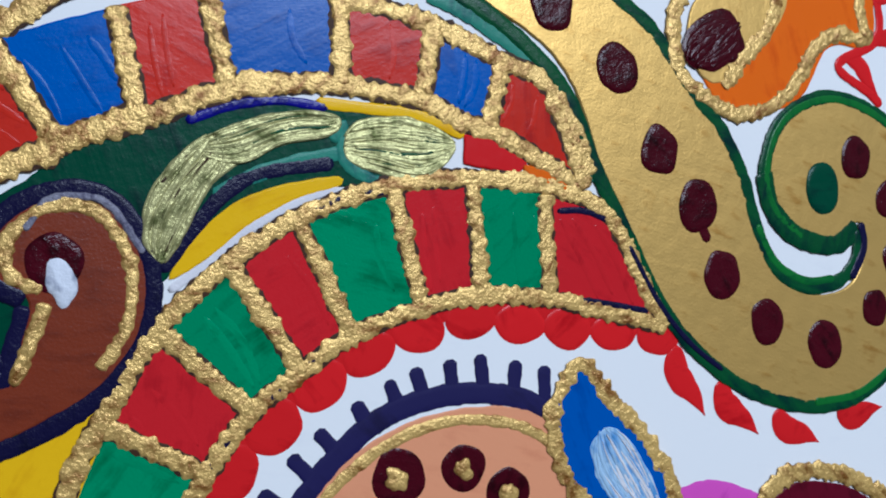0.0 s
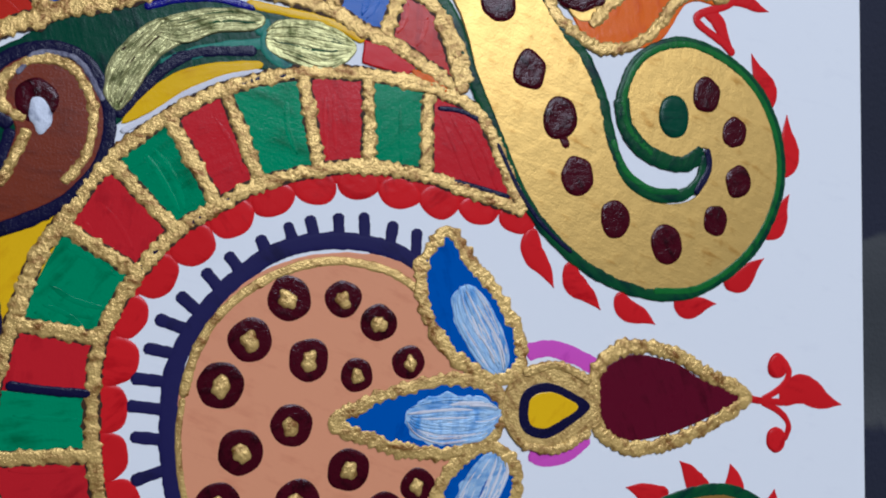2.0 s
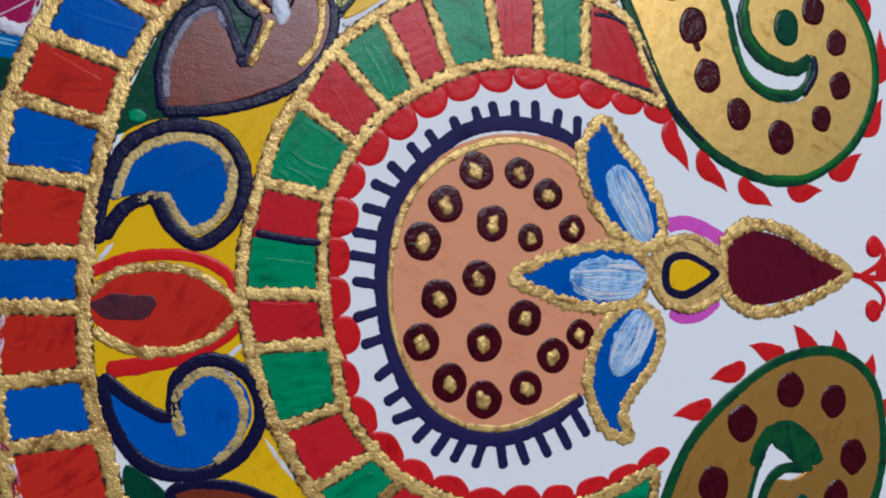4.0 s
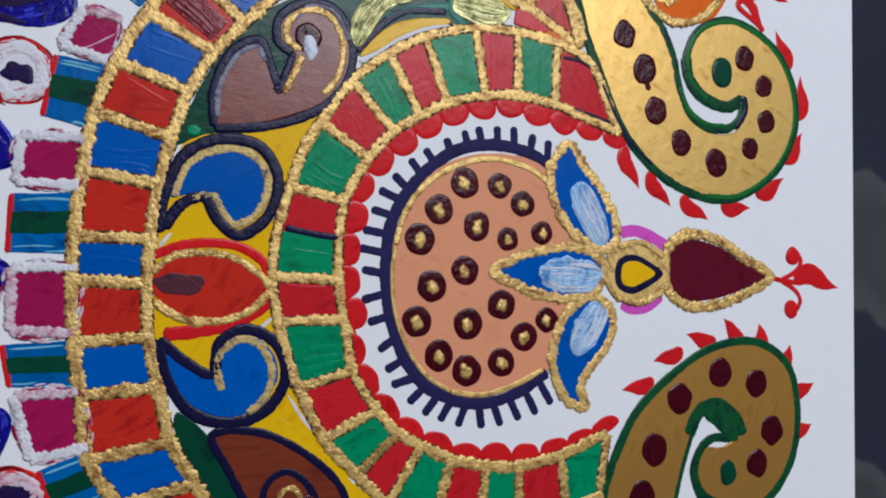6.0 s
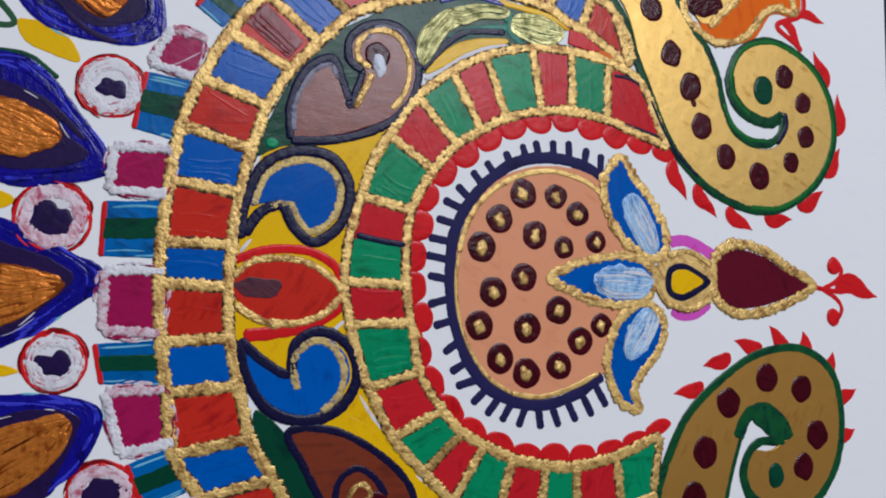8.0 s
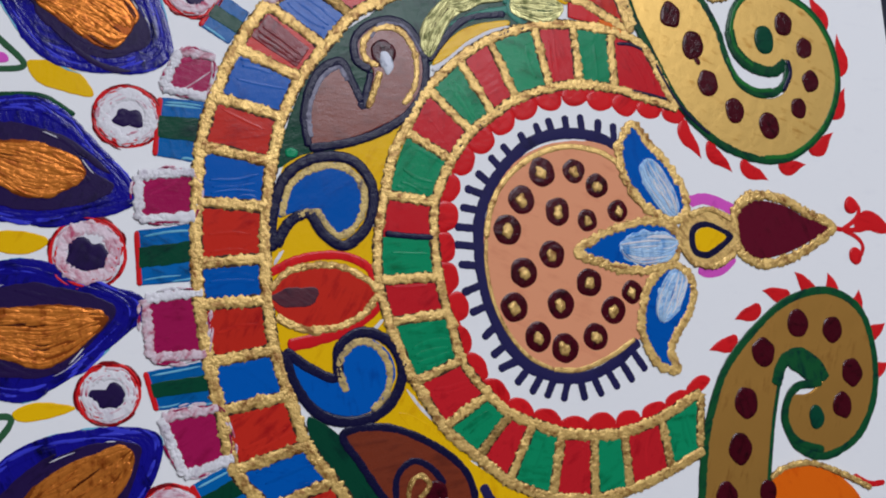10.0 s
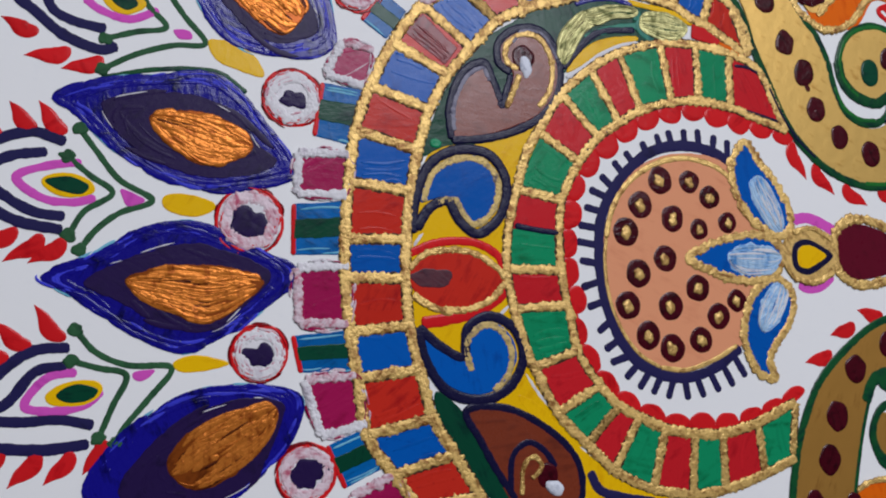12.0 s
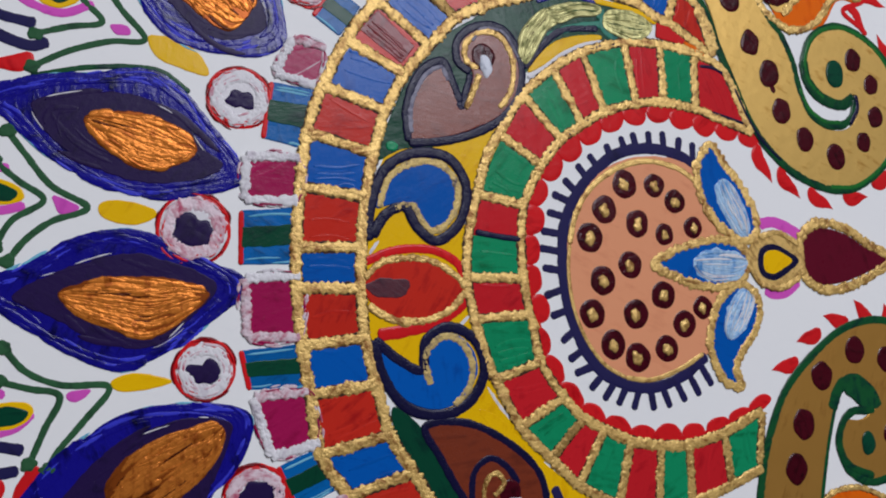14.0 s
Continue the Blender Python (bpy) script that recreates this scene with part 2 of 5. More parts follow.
def ribbon(verts, faces, line, width, h, z, closed=False, lumps=0.0, taper=0.0, profile=None, seed=0.0, flat=2, bead=0.0):
    """Adds a half-round line of paint to a mesh in the making."""
    n, first = len(line), len(verts)
    across = [i / 5 - 1 for i in range(11)] if bead else (-1, -0.8, -0.45, 0, 0.45, 0.8, 1)
    k = len(across)
    for i, p in enumerate(line):
        if closed:
            along = line[(i + 1) % n] - line[i - 1]
        else:
            along = line[min(i + 1, n - 1)] - line[max(i - 1, 0)]
        along = along.normalized() if along.length > 1e-9 else Vector((1, 0))
        side, u = Vector((-along.y, along.x)), i / max(n - 1, 1)
        w = width * (profile(u) if profile else 1.0)
        if taper and not closed:
            w *= min(1.0, (0.35 + min(u, 1 - u) / taper))
        if not closed and i in (0, n - 1):
            w *= 0.45
        w *= 1 + (0.1 + 0.14 * min(lumps, 1)) * (rough2(p.x, p.y, 2.2, seed + 3) + 0.6 * rough2(p.x, p.y, 0.9, seed + 4))
        high = h * (0.55 + 0.45 * w / width)
        for a in across:
            q = p + side * (w / 2 * a)
            bulge = lumps * (rough2(q.x, q.y, 0.75, seed) + 0.7 * rough2(q.x, q.y, 0.38, seed + 5))
            edge = w / 2 * a * (1 + lumps * 0.5 * rough2(p.x + a, p.y, 0.8, seed + 7))
            q = p + side * edge
            lift = math.sqrt(max(1 - abs(a) ** flat, 0.0))
            if bead:
                near = noise.voronoi(Vector((q.x / bead, q.y / bead, seed)))[0]
                bulge = 0.6 * (math.sqrt(max(1 - (near[0] / 0.75) ** 2, 0.0)) - 0.55) + 0.55 * rough2(q.x, q.y, 0.42, seed)
                bulge *= min(max(0.7 + 1.0 * rough2(q.x, q.y, 5.5, seed + 2), 0.15), 1.25)
                bulge += 0.3 * rough2(q.x, q.y, 1.5, seed + 6)
            verts.append((q.x, q.y, z + (0 if abs(a) == 1 else high * max(lift * (1 + 0.9 * bulge), 0.12))))
    for i in range(n if closed else n - 1):
        for j in range(k - 1):
            a, b = first + i * k + j, first + ((i + 1) % n) * k + j
            faces.append((a, b, b + 1, a + 1))
    if not closed:
        faces.append(tuple(first + j for j in range(k)))
        faces.append(tuple(first + (n - 1) * k + j for j in reversed(range(k))))


def stroke(name, points, width, mat, parent, z=0.1, h=0.25, closed=False, smooth=True, taper=0.0, label="", profile=None, lumps=0.2):
    """A drawn or brushed line."""
    verts, faces = [], []
    ribbon(verts, faces, curve(points, closed, 0.5, smooth), width, h * 0.5, z, closed, lumps, taper, profile, points[0][0], 5)
    return part(name, verts, faces, mat, parent, label)


def rope(name, points, width, mat, parent, z=0.25, h=0.55, closed=False, smooth=True, label="", lumps=0.9, bead=0.78):
    """A thick, lumpy line squeezed out of a tube."""
    verts, faces = [], []
    line = curve(points, closed, 0.24, smooth)
    ribbon(verts, faces, line, width, h, z, closed, lumps, 0.0, None, points[0][1], 3.5, bead)
    return part(name, verts, faces, mat, parent, label)


def flame(base_tip, width, mat, parent, name="flame", z=0.05, h=0.3, bend=0.12):
    """A pointed drop of paint from its round base to its tip."""
    a, b = (Vector(p) for p in base_tip)
    side = Vector((-(b - a).y, (b - a).x)) * bend
    points = [a, a.lerp(b, 0.32) + side, a.lerp(b, 0.7) + side * 0.25, b]
    return stroke(name, points, width, mat, parent, z, h, lumps=0.0, profile=lambda u: max(0.09, math.sin(math.pi * (0.05 + 0.95 * u) ** 0.74)))


def hatch(name, points, mat, parent, degrees, gap, width, z=0.3, h=0.2, smooth=True, seed=1, fill=0.8, label=""):
    """Parallel brush marks that fill an area, some of them broken off."""
    rng = random.Random(seed)
    line = curve(points, True, 0.8, smooth)
    c, s = math.cos(radians(degrees)), math.sin(radians(degrees))
    turned = [(p.x * c + p.y * s, -p.x * s + p.y * c) for p in line]
    low, high = min(v for _, v in turned), max(v for _, v in turned)
    verts, faces, v = [], [], low + gap * 0.6
    while v < high - gap * 0.3:
        hits = sorted(
            a[0] + (v - a[1]) / (b[1] - a[1]) * (b[0] - a[0]) for a, b in zip(turned, turned[1:] + turned[:1]) if (a[1] - v) * (b[1] - v) < 0
        )
        for u0, u1 in zip(hits[::2], hits[1::2]):
            long = u1 - u0
            if long < 1.2 or rng.random() > fill:
                continue
            u0 += rng.uniform(0.02, 0.14) * long
            u1 -= rng.uniform(0.02, 0.14) * long
            sway = rng.uniform(-0.4, 0.4) * gap
            ends = [(u0, v), ((u0 + u1) / 2, v + sway), (u1, v + rng.uniform(-0.4, 0.4) * gap)]
            flat = [(a * c - b * s, a * s + b * c) for a, b in ends]
            ribbon(verts, faces, curve(flat, False, 0.6), width * rng.uniform(0.7, 1.3), h * rng.uniform(0.6, 1.2), z, False, 0.35, 0.3, None, v)
        v += gap * rng.uniform(0.8, 1.2)
    return tagged(part(name, verts, faces, mat, parent, label), kind="stuff")


def contour_brush(name, points, mat, parent, count, inner, outer, length, width, z=0.3, h=0.2, seed=1, label="", sway=0.05):
    """Short brush marks that follow an outline, scaled between inner and outer of its size."""
    rng = random.Random(seed)
    line = curve(points, True, 0.6)
    n, centre = len(line), sum(line, Vector((0, 0))) / len(line)
    verts, faces = [], []
    for _ in range(count):
        size, start = rng.uniform(inner, outer), rng.randrange(n)
        many = max(4, int(length * rng.uniform(0.5, 1.5) / 0.6 / max(size, 0.3)))
        drift = rng.uniform(-sway, sway)
        piece = [centre + (line[(start + i) % n] - centre) * (size + drift * i / many) for i in range(min(many, n // 2))]
        ribbon(verts, faces, piece, width * rng.uniform(0.6, 1.4), h * rng.uniform(0.5, 1.2), z, False, 0.4, 0.3, None, size * 9)
    return tagged(part(name, verts, faces, mat, parent, label), kind="stuff")


def lens_brush(name, points, mat, parent, degrees, count, width, z=0.3, h=0.2, seed=1, part_of=(0.35, 0.9), label=""):
    """Brush marks from end to end of a leaf-shaped area, bending with its sides."""
    rng = random.Random(seed)
    c, s = math.cos(radians(degrees)), math.sin(radians(degrees))
    turned = [(p.x * c + p.y * s, -p.x * s + p.y * c) for p in curve(points, True, 0.6)]
    low, high = min(u for u, _ in turned), max(u for u, _ in turned)
    verts, faces = [], []
    for _ in range(count):
        long = rng.uniform(*part_of) * (high - low)
        start, off, slope = rng.uniform(low, high - long), rng.uniform(-0.92, 0.92), rng.uniform(-0.25, 0.25)
        piece = []
        for k in range(9):
            u = min(max(start + long * k / 8, low + 0.15), high - 0.15)
            cut = [p[1] + (u - p[0]) / (q[0] - p[0]) * (q[1] - p[1]) for p, q in zip(turned, turned[1:] + turned[:1]) if (p[0] - u) * (q[0] - u) < 0]
            if len(cut) >= 2:
                v = (min(cut) + max(cut)) / 2 + max(-0.95, min(0.95, off + slope * (k / 8 - 0.5))) * (max(cut) - min(cut)) / 2
                piece.append((u * c - v * s, u * s + v * c))
        if len(piece) > 3:
            ribbon(verts, faces, curve(piece, False, 0.5), width * rng.uniform(0.5, 1.5), h * rng.uniform(0.5, 1.2), z + rng.uniform(0, 0.04), False, 0.5, 0.3, None, off * 9, 3)
    return tagged(part(name, verts, faces, mat, parent, label), kind="stuff")


def dab(name, centre, rx, ry, mat, parent, z=0.2, h=0.4, turn=0.0, rim=0.0, rugged=0.06, label="", dome=False):
    """A round dab of paint; rim raises its edge into a ridge."""
    rings, n = ((1.0, 0.0), (0.9, 0.44), (0.75, 0.68), (0.5, 0.9), (0.25, 1.0)) if dome else ((1.0, 0.0), (0.93, 0.7), (0.8, 1.0 + rim), (0.6, 1.0), (0.3, 1.0 - rim * 0.6)), 26
    c, s, verts, faces = math.cos(radians(turn)), math.sin(radians(turn)), [], []
    for size, high in rings:
        for i in range(n):
            a = math.tau * i / n
            far = size * (1 + rugged * (rough2(math.cos(a) * 1.2 + centre[0], math.sin(a) * 1.2 + centre[1], 1.0) * 2))
            x, y = rx * far * math.cos(a), ry * far * math.sin(a)
            px, py = centre[0] + x * c - y * s, centre[1] + x * s + y * c
            verts.append((px, py, z + h * high * (1 + (0.2 + rugged) * rough2(px, py, 1.1, 4) + rugged * rough2(px, py, 0.5, 6))))
    verts.append((centre[0], centre[1], z + h * (1 - rim * 0.8)))
    for r in range(len(rings) - 1):
        for i in range(n):
            j = (i + 1) % n
            faces.append((r * n + i, r * n + j, (r + 1) * n + j, (r + 1) * n + i))
    last = (len(rings) - 1) * n
    faces += [(last + i, last + (i + 1) % n, len(verts) - 1) for i in range(n)]
    return part(name, verts, faces, mat, parent, label)


def block(name, x0, x1, y0, y1, z0, z1, mat, parent=None):
    """A box with softened upper edges, in metres."""
    bm = bmesh.new()
    bmesh.ops.create_cube(bm, size=1.0)
    for v in bm.verts:
        v.co = ((x0 + x1) / 2 + v.co.x * (x1 - x0), (y0 + y1) / 2 + v.co.y * (y1 - y0), (z0 + z1) / 2 + v.co.z * (z1 - z0))
    bmesh.ops.bevel(bm, geom=bm.edges[:], offset=min(0.0006, (z1 - z0) * 0.3), segments=2, affect="EDGES", profile=0.6)
    mesh = bpy.data.meshes.new(name)
    bm.to_mesh(mesh)
    bm.free()
    mesh.materials.append(mat)
    ob = new(name, mesh)
    ob.parent = parent
    return ob


# ---- the cloth, and the added room round it ----
def sheet(name, size, mat):
    n = 60
    verts, faces = [], []
    for j in range(n + 1):
        for i in range(n + 1):
            x, y = (i / n - 0.5) * size, (j / n - 0.5) * size
            away = max(abs(x) - 0.16, abs(y) - 0.23, 0)
            verts.append((x, y, 0.0 - 0.0002 + min(away * 0.5, 0.012) * noise.noise(Vector((x * 9, y * 9, 0.3)))))
    for j in range(n):
        for i in range(n):
            a = j * (n + 1) + i
            faces.append((a, a + 1, a + n + 2, a + n + 1))
    mesh = bpy.data.meshes.new(name)
    mesh.from_pydata(verts, [], faces)
    mesh.polygons.foreach_set("use_smooth", [True] * len(mesh.polygons))
    mesh.materials.append(mat)
    return new(name, mesh)


tagged(sheet("floor", 3.4, CLOTH), "dark navy cloth with a large grey floral print", "floor", kind="structure")
# Unseen walls and ceiling, added only to shape reflections and bounced light.
for wall_name, box in (
    ("wall_north", (-1.7, 1.7, 1.7, 1.8, -0.05, 2.5)),
    ("wall_south", (-1.7, 1.7, -1.8, -1.7, -0.05, 2.5)),
    ("wall_east", (1.7, 1.8, -1.8, 1.8, -0.05, 2.5)),
    ("wall_west", (-1.8, -1.7, -1.8, 1.8, -0.05, 2.5)),
):
    tagged(block(wall_name, *box, WALL), "plain grey wall added out of view", "wall", kind="structure")
tagged(block("ceiling", -1.8, 1.8, -1.8, 1.8, 2.5, 2.6, WALL), "plain grey ceiling added out of view", "ceiling", kind="structure")

# ---- the painting: a primed panel with thick acrylic paint ----
painting = tagged(
    new("painting"), "white panel with colourful mandala in thick acrylic on dark cloth", "painting"
)
block("board", -0.1532, 0.1512, -0.2, 0.2, 0.0, 0.0012, EDGE, painting)
tagged(block("panel", -0.152, 0.15, -0.199, 0.199, 0.0012, TOP, CANVAS, painting), "smooth white primed panel")


# ---- yellow and green grounds between the two bands ----
ground = patch("yellow_ground", [(-44.6, 14.1), (-41.0, 26.6), (-34.3, 30.6), (-20.9, 33.9), (-5.2, 38.7), (-11.6, 27.0), (-17.2, 12.6), (-19.3, -1.6), (-18.0, -13.1), (-14.0, -25.6), (-5.9, -38.0), (3.4, -49.2), (-18.0, -48.4), (-27.7, -40.1), (-38.6, -33.3), (-44.9, -23.0), (-46.4, -3.7)], YELLOW, painting, 0.0, 0.1, label="bright yellow painted ground")
patch("green_ground", [(-43.1, 26.1), (-39.2, 36.6), (-36.2, 43.0), (-30.7, 52.6), (-18.7, 62.0), (-3.0, 68.5), (12.1, 71.4), (-2.3, 51.8), (-3.5, 45.9), (-21.3, 31.4), (-36.1, 28.7)], DARKGREEN, ground, 0.05, 0.1)
patch("green_ground", [(-22.6, 58.5), (-17.7, 62.1), (-11.9, 66.2), (-3.5, 69.0), (7.6, 72.0), (22.3, 71.6), (31.6, 70.1), (38.0, 66.9), (29.3, 61.3), (21.4, 60.9), (10.3, 60.4), (2.2, 54.8), (-1.9, 50.2), (-5.1, 55.3), (-7.4, 59.6), (-14.1, 61.3)], DARKGREEN, ground, 0.07, 0.1)
patch("green_ground", [(-40.8, -33.6), (-32.9, -40.1), (-28.0, -48.7), (-21.7, -60.0), (-26.4, -61.7), (-33.5, -53.0), (-39.7, -43.2)], DARKGREEN, ground, 0.12, 0.12)
patch("yellow_wedge", [(-18.9, -36.0), (-12.8, -38.4), (-5.3, -46.6), (2.4, -53.5), (13.6, -60.7), (26.8, -66.8), (1.5, -68.2), (-2.7, -58.1), (-11.6, -46.2)], YELLOW, ground, 0.04, 0.1)
stroke("navy_curl", [(0.9, -56.6), (3.6, -61.6), (10.0, -64.0), (20.0, -66.2)], 2.48, PENNAVY, ground, 0.2, 0.25)
for line, wide in (([(-45.6, 2.8), (-44.4, 4.6), (-43.0, 6.2)], 0.9), ([(-30.0, 5.0), (-25.6, 6.6), (-22.0, 9.4)], 0.9), ([(-24.6, -16.6), (-22.0, -14.2), (-20.2, -12.6)], 1.0), ([(-20.6, 10.2), (-19.2, 13.6), (-18.8, 17.0)], 0.9), ([(-16.2, -30.4), (-13.0, -35.4), (-9.4, -39.8)], 0.9)):
    stroke("bare_gap", line, wide, WHITE, ground, 0.09, 0.06, taper=0.4, lumps=0.8)
dab("leaf_spot", [(-39.0, 29.5)][0], 1.6, 1.2, GREEN, ground, 0.2, 0.2)

# ---- upper corner of the crescent: pale leaves ----
leaf = patch("pale_leaf", [(-3.7, 57.3), (-2.2, 61.7), (2.0, 66.4), (8.8, 69.6), (16.2, 71.1), (22.0, 70.2), (21.2, 67.7), (14.4, 66.6), (8.8, 64.4), (4.3, 61.0), (0.5, 54.9), (-1.5, 52.4), (-3.3, 54.5)], PALEGOLD, painting, 0.22, 0.25, label="pale gold-green brushed leaf")
lens_brush("brushwork", [(-3.7, 57.3), (-2.2, 61.7), (2.0, 66.4), (5.9, 68.5), (7.0, 64.5), (4.3, 61.0), (0.5, 54.9), (-1.5, 52.4), (-3.3, 54.5)], PALEGOLD, leaf, 52, 34, 0.6, 0.42, 0.2, 3)
lens_brush("brushwork", [(3.0, 66.6), (8.8, 69.6), (16.2, 71.1), (22.0, 70.2), (21.2, 67.7), (14.4, 66.6), (8.8, 64.4)], PALEGOLD, leaf, 14, 36, 0.6, 0.42, 0.2, 4)
leaf_b = patch("pale_leaf", [(23.2, 68.5), (28.4, 70.1), (34.0, 69.2), (38.4, 66.3), (36.9, 63.4), (32.5, 61.0), (27.0, 62.4), (22.5, 64.5)], PALEGOLD, painting, 0.22, 0.25, label="pale gold-green brushed leaf")
lens_brush("brushwork", [(23.2, 68.5), (28.4, 70.1), (34.0, 69.2), (38.4, 66.3), (36.9, 63.7), (32.6, 61.8), (27.1, 63.0), (22.5, 64.7)], PALEGOLD, leaf_b, -5, 40, 0.6, 0.42, 0.2, 5)
for k, (lens_outline, turn) in enumerate((([(-3.0, 57.3), (-1.8, 61.4), (2.0, 65.6), (5.9, 67.6), (6.0, 64.0), (3.6, 61.0), (0.2, 55.4), (-1.5, 53.4)], 52), ([(4.0, 66.4), (8.8, 68.8), (16.2, 70.4), (21.4, 69.6), (20.6, 68.0), (14.4, 67.2), (8.8, 65.2)], 14), ([(23.8, 68.0), (28.4, 69.4), (33.6, 68.4), (37.4, 66.2), (36.2, 64.0), (32.6, 62.4), (27.1, 63.4), (23.2, 65.0)], -5))):
    lens_brush("dark_brushwork", lens_outline, OUTLINEGREEN if k else UMBER, leaf, turn, 5, 0.36, 0.46, 0.16, 95 + k, (0.3, 0.8))
stroke("sea_edge", [(21.0, 66.8), (22.6, 69.2), (22.4, 64.4), (26.0, 61.6), (31.0, 60.6)], 1.5, SEA, leaf, 0.24, 0.2, lumps=0.6)
patch("yellow_strip", [(-0.9, 50.5), (2.2, 55.1), (6.6, 58.8), (11.7, 61.0), (20.8, 62.3), (21.4, 60.9), (15.3, 59.4), (9.2, 56.5), (4.1, 52.9)], YELLOW, leaf, 0.18, 0.12)
stroke("white_gap", [(-1.0, 49.1), (4.0, 52.2), (10.0, 56.4), (16.8, 59.5), (21.4, 60.6)], 1.02, WHITE, leaf, 0.2, 0.1)
stroke("navy_edge", [(-1.8, 51.6), (2.3, 56.3), (6.8, 60.9), (11.9, 63.2), (20.9, 64.1)], 1.9, NAVY, leaf, 0.22, 0.16)
stroke("teal_edge", [(5.3, 60.3), (9.7, 62.6), (15.6, 64.2), (22.2, 65.4)], 2.0, SEA, leaf, 0.2, 0.16)
stroke("blue_edge", [(2.6, 70.0), (8.3, 71.8), (14.1, 72.4), (20.7, 71.4)], 1.25, ULTRA, leaf, 0.25, 0.2)
stroke("yellow_edge", [(19.2, 72.1), (26.1, 71.2), (33.3, 70.1), (39.8, 67.2)], 1.56, YELLOW, leaf, 0.25, 0.18)
patch("red_wedge", [(39.8, 67.4), (44.0, 66.6), (49.5, 62.9), (47.6, 61.5), (39.4, 63.1)], FLAMERED, painting, 0.22, 0.2, False)
patch("orange_wedge", [(47.7, 63.1), (52.6, 61.9), (59.7, 56.6), (49.8, 60.6)], ORANGE, painting, 0.2, 0.2, False)


# ---- the two bands of tiles ----
def band(name, outer, inner, dividers, colours, width, label, skip=()):
    """Tiles between pairs of places, with lumpy gold lines round them."""
    verts, faces = [], []
    for points in (outer, inner):
        ribbon(verts, faces, curve(points, False, 0.24), width * 0.96, 0.19, 0.3, False, 1.0, 0.0, None, points[0][0], 3.5, 0.8)
    whole = part(name, verts, faces, GOLD, painting, label)
    pairs = list(zip(dividers[::2], dividers[1::2]))
    for i, ((a, b), (c, d)) in enumerate(zip(pairs, pairs[1:])):
        mat = colours[i % len(colours)]
        patch("tile", [a, c, d, b], mat, whole, 0.15, 0.16, False)
        centre = (Vector(a) + Vector(b) + Vector(c) + Vector(d)) / 4
        inset = [centre + (Vector(p) - centre) * 0.8 for p in (a, c, d, b)]
        side = Vector(b) - Vector(a)
        hatch("brushwork", inset, mat, whole, math.degrees(math.atan2(side.y, side.x)) + 20 * rough2(a[0], a[1], 5), 1.6, 1.1, 0.295, 0.04, False, i + 7, 0.32)
    # Umber lines under the gold edges paint the shadow beside the ropes.
    verts, faces = [], []
    for points in (outer, inner):
        ribbon(verts, faces, curve(points, False, 0.5), width * 1.0, 0.05, 0.31, False, 0.6, 0.0, None, 3.0, 5)
    for i, (a, b) in enumerate(pairs):
        if i not in skip:
            ribbon(verts, faces, curve([a, b], False, 0.5), width * 0.98, 0.05, 0.31, False, 0.6, 0.0, None, 4.0, 5)
    part("umber_line", verts, faces, UMBER, whole)
    for i, (a, b) in enumerate(pairs):
        if i not in skip:
            rope("divider", [a, (Vector(a) + Vector(b)) / 2 + Vector((rough2(a[0], a[1], 3) * 0.5, 0.1)), b], width * 0.92, GOLD, whole, 0.3, 0.22, lumps=1.1, bead=0.8)
    return whole


outer_low = [(-42.9, -67.6), (-46.2, -62.1), (-52.1, -53.3), (-58.6, -43.4)] + [(-60.7, -29.6), (-62.3, -18.2), (-63.3, -4.8), (-63.1, 4.7), (-61.9, 19.1), (-59.9, 32.1), (-55.9, 43.5), (-49.7, 55.3), (-41.4, 65.9), (-31.6, 71.9), (-21.8, 80.1)]
inner_low = [(-25.1, -67.9), (-30.0, -60.1), (-36.3, -49.5), (-41.8, -40.1)] + [(-44.9, -28.0), (-47.2, -17.0), (-47.9, -5.3), (-47.5, 4.6), (-46.1, 16.7), (-43.8, 27.4), (-40.3, 38.2), (-35.1, 47.6), (-28.3, 55.4), (-20.6, 63.3), (-12.4, 67.5), (-2.7, 71.3)]
band("outer_tile_band", outer_low, inner_low,
     [(-46.2, -62.1), (-30.0, -60.1), (-52.1, -53.3), (-36.3, -49.5), (-58.6, -43.4), (-41.8, -40.1)] + [(-60.7, -29.6), (-44.9, -28.0), (-62.3, -18.2), (-47.2, -17.0), (-63.3, -4.8), (-47.9, -5.3), (-63.1, 4.7), (-47.5, 4.6), (-61.9, 19.1), (-46.1, 16.7), (-59.9, 32.1), (-43.8, 27.4), (-55.9, 43.5), (-40.3, 38.2), (-49.7, 55.3), (-35.1, 47.6), (-41.4, 65.9), (-28.3, 55.4), (-31.6, 71.9), (-20.6, 63.3)],
     (WARMRED, BLUE), 2.93, "band of red and blue tiles edged in gold")
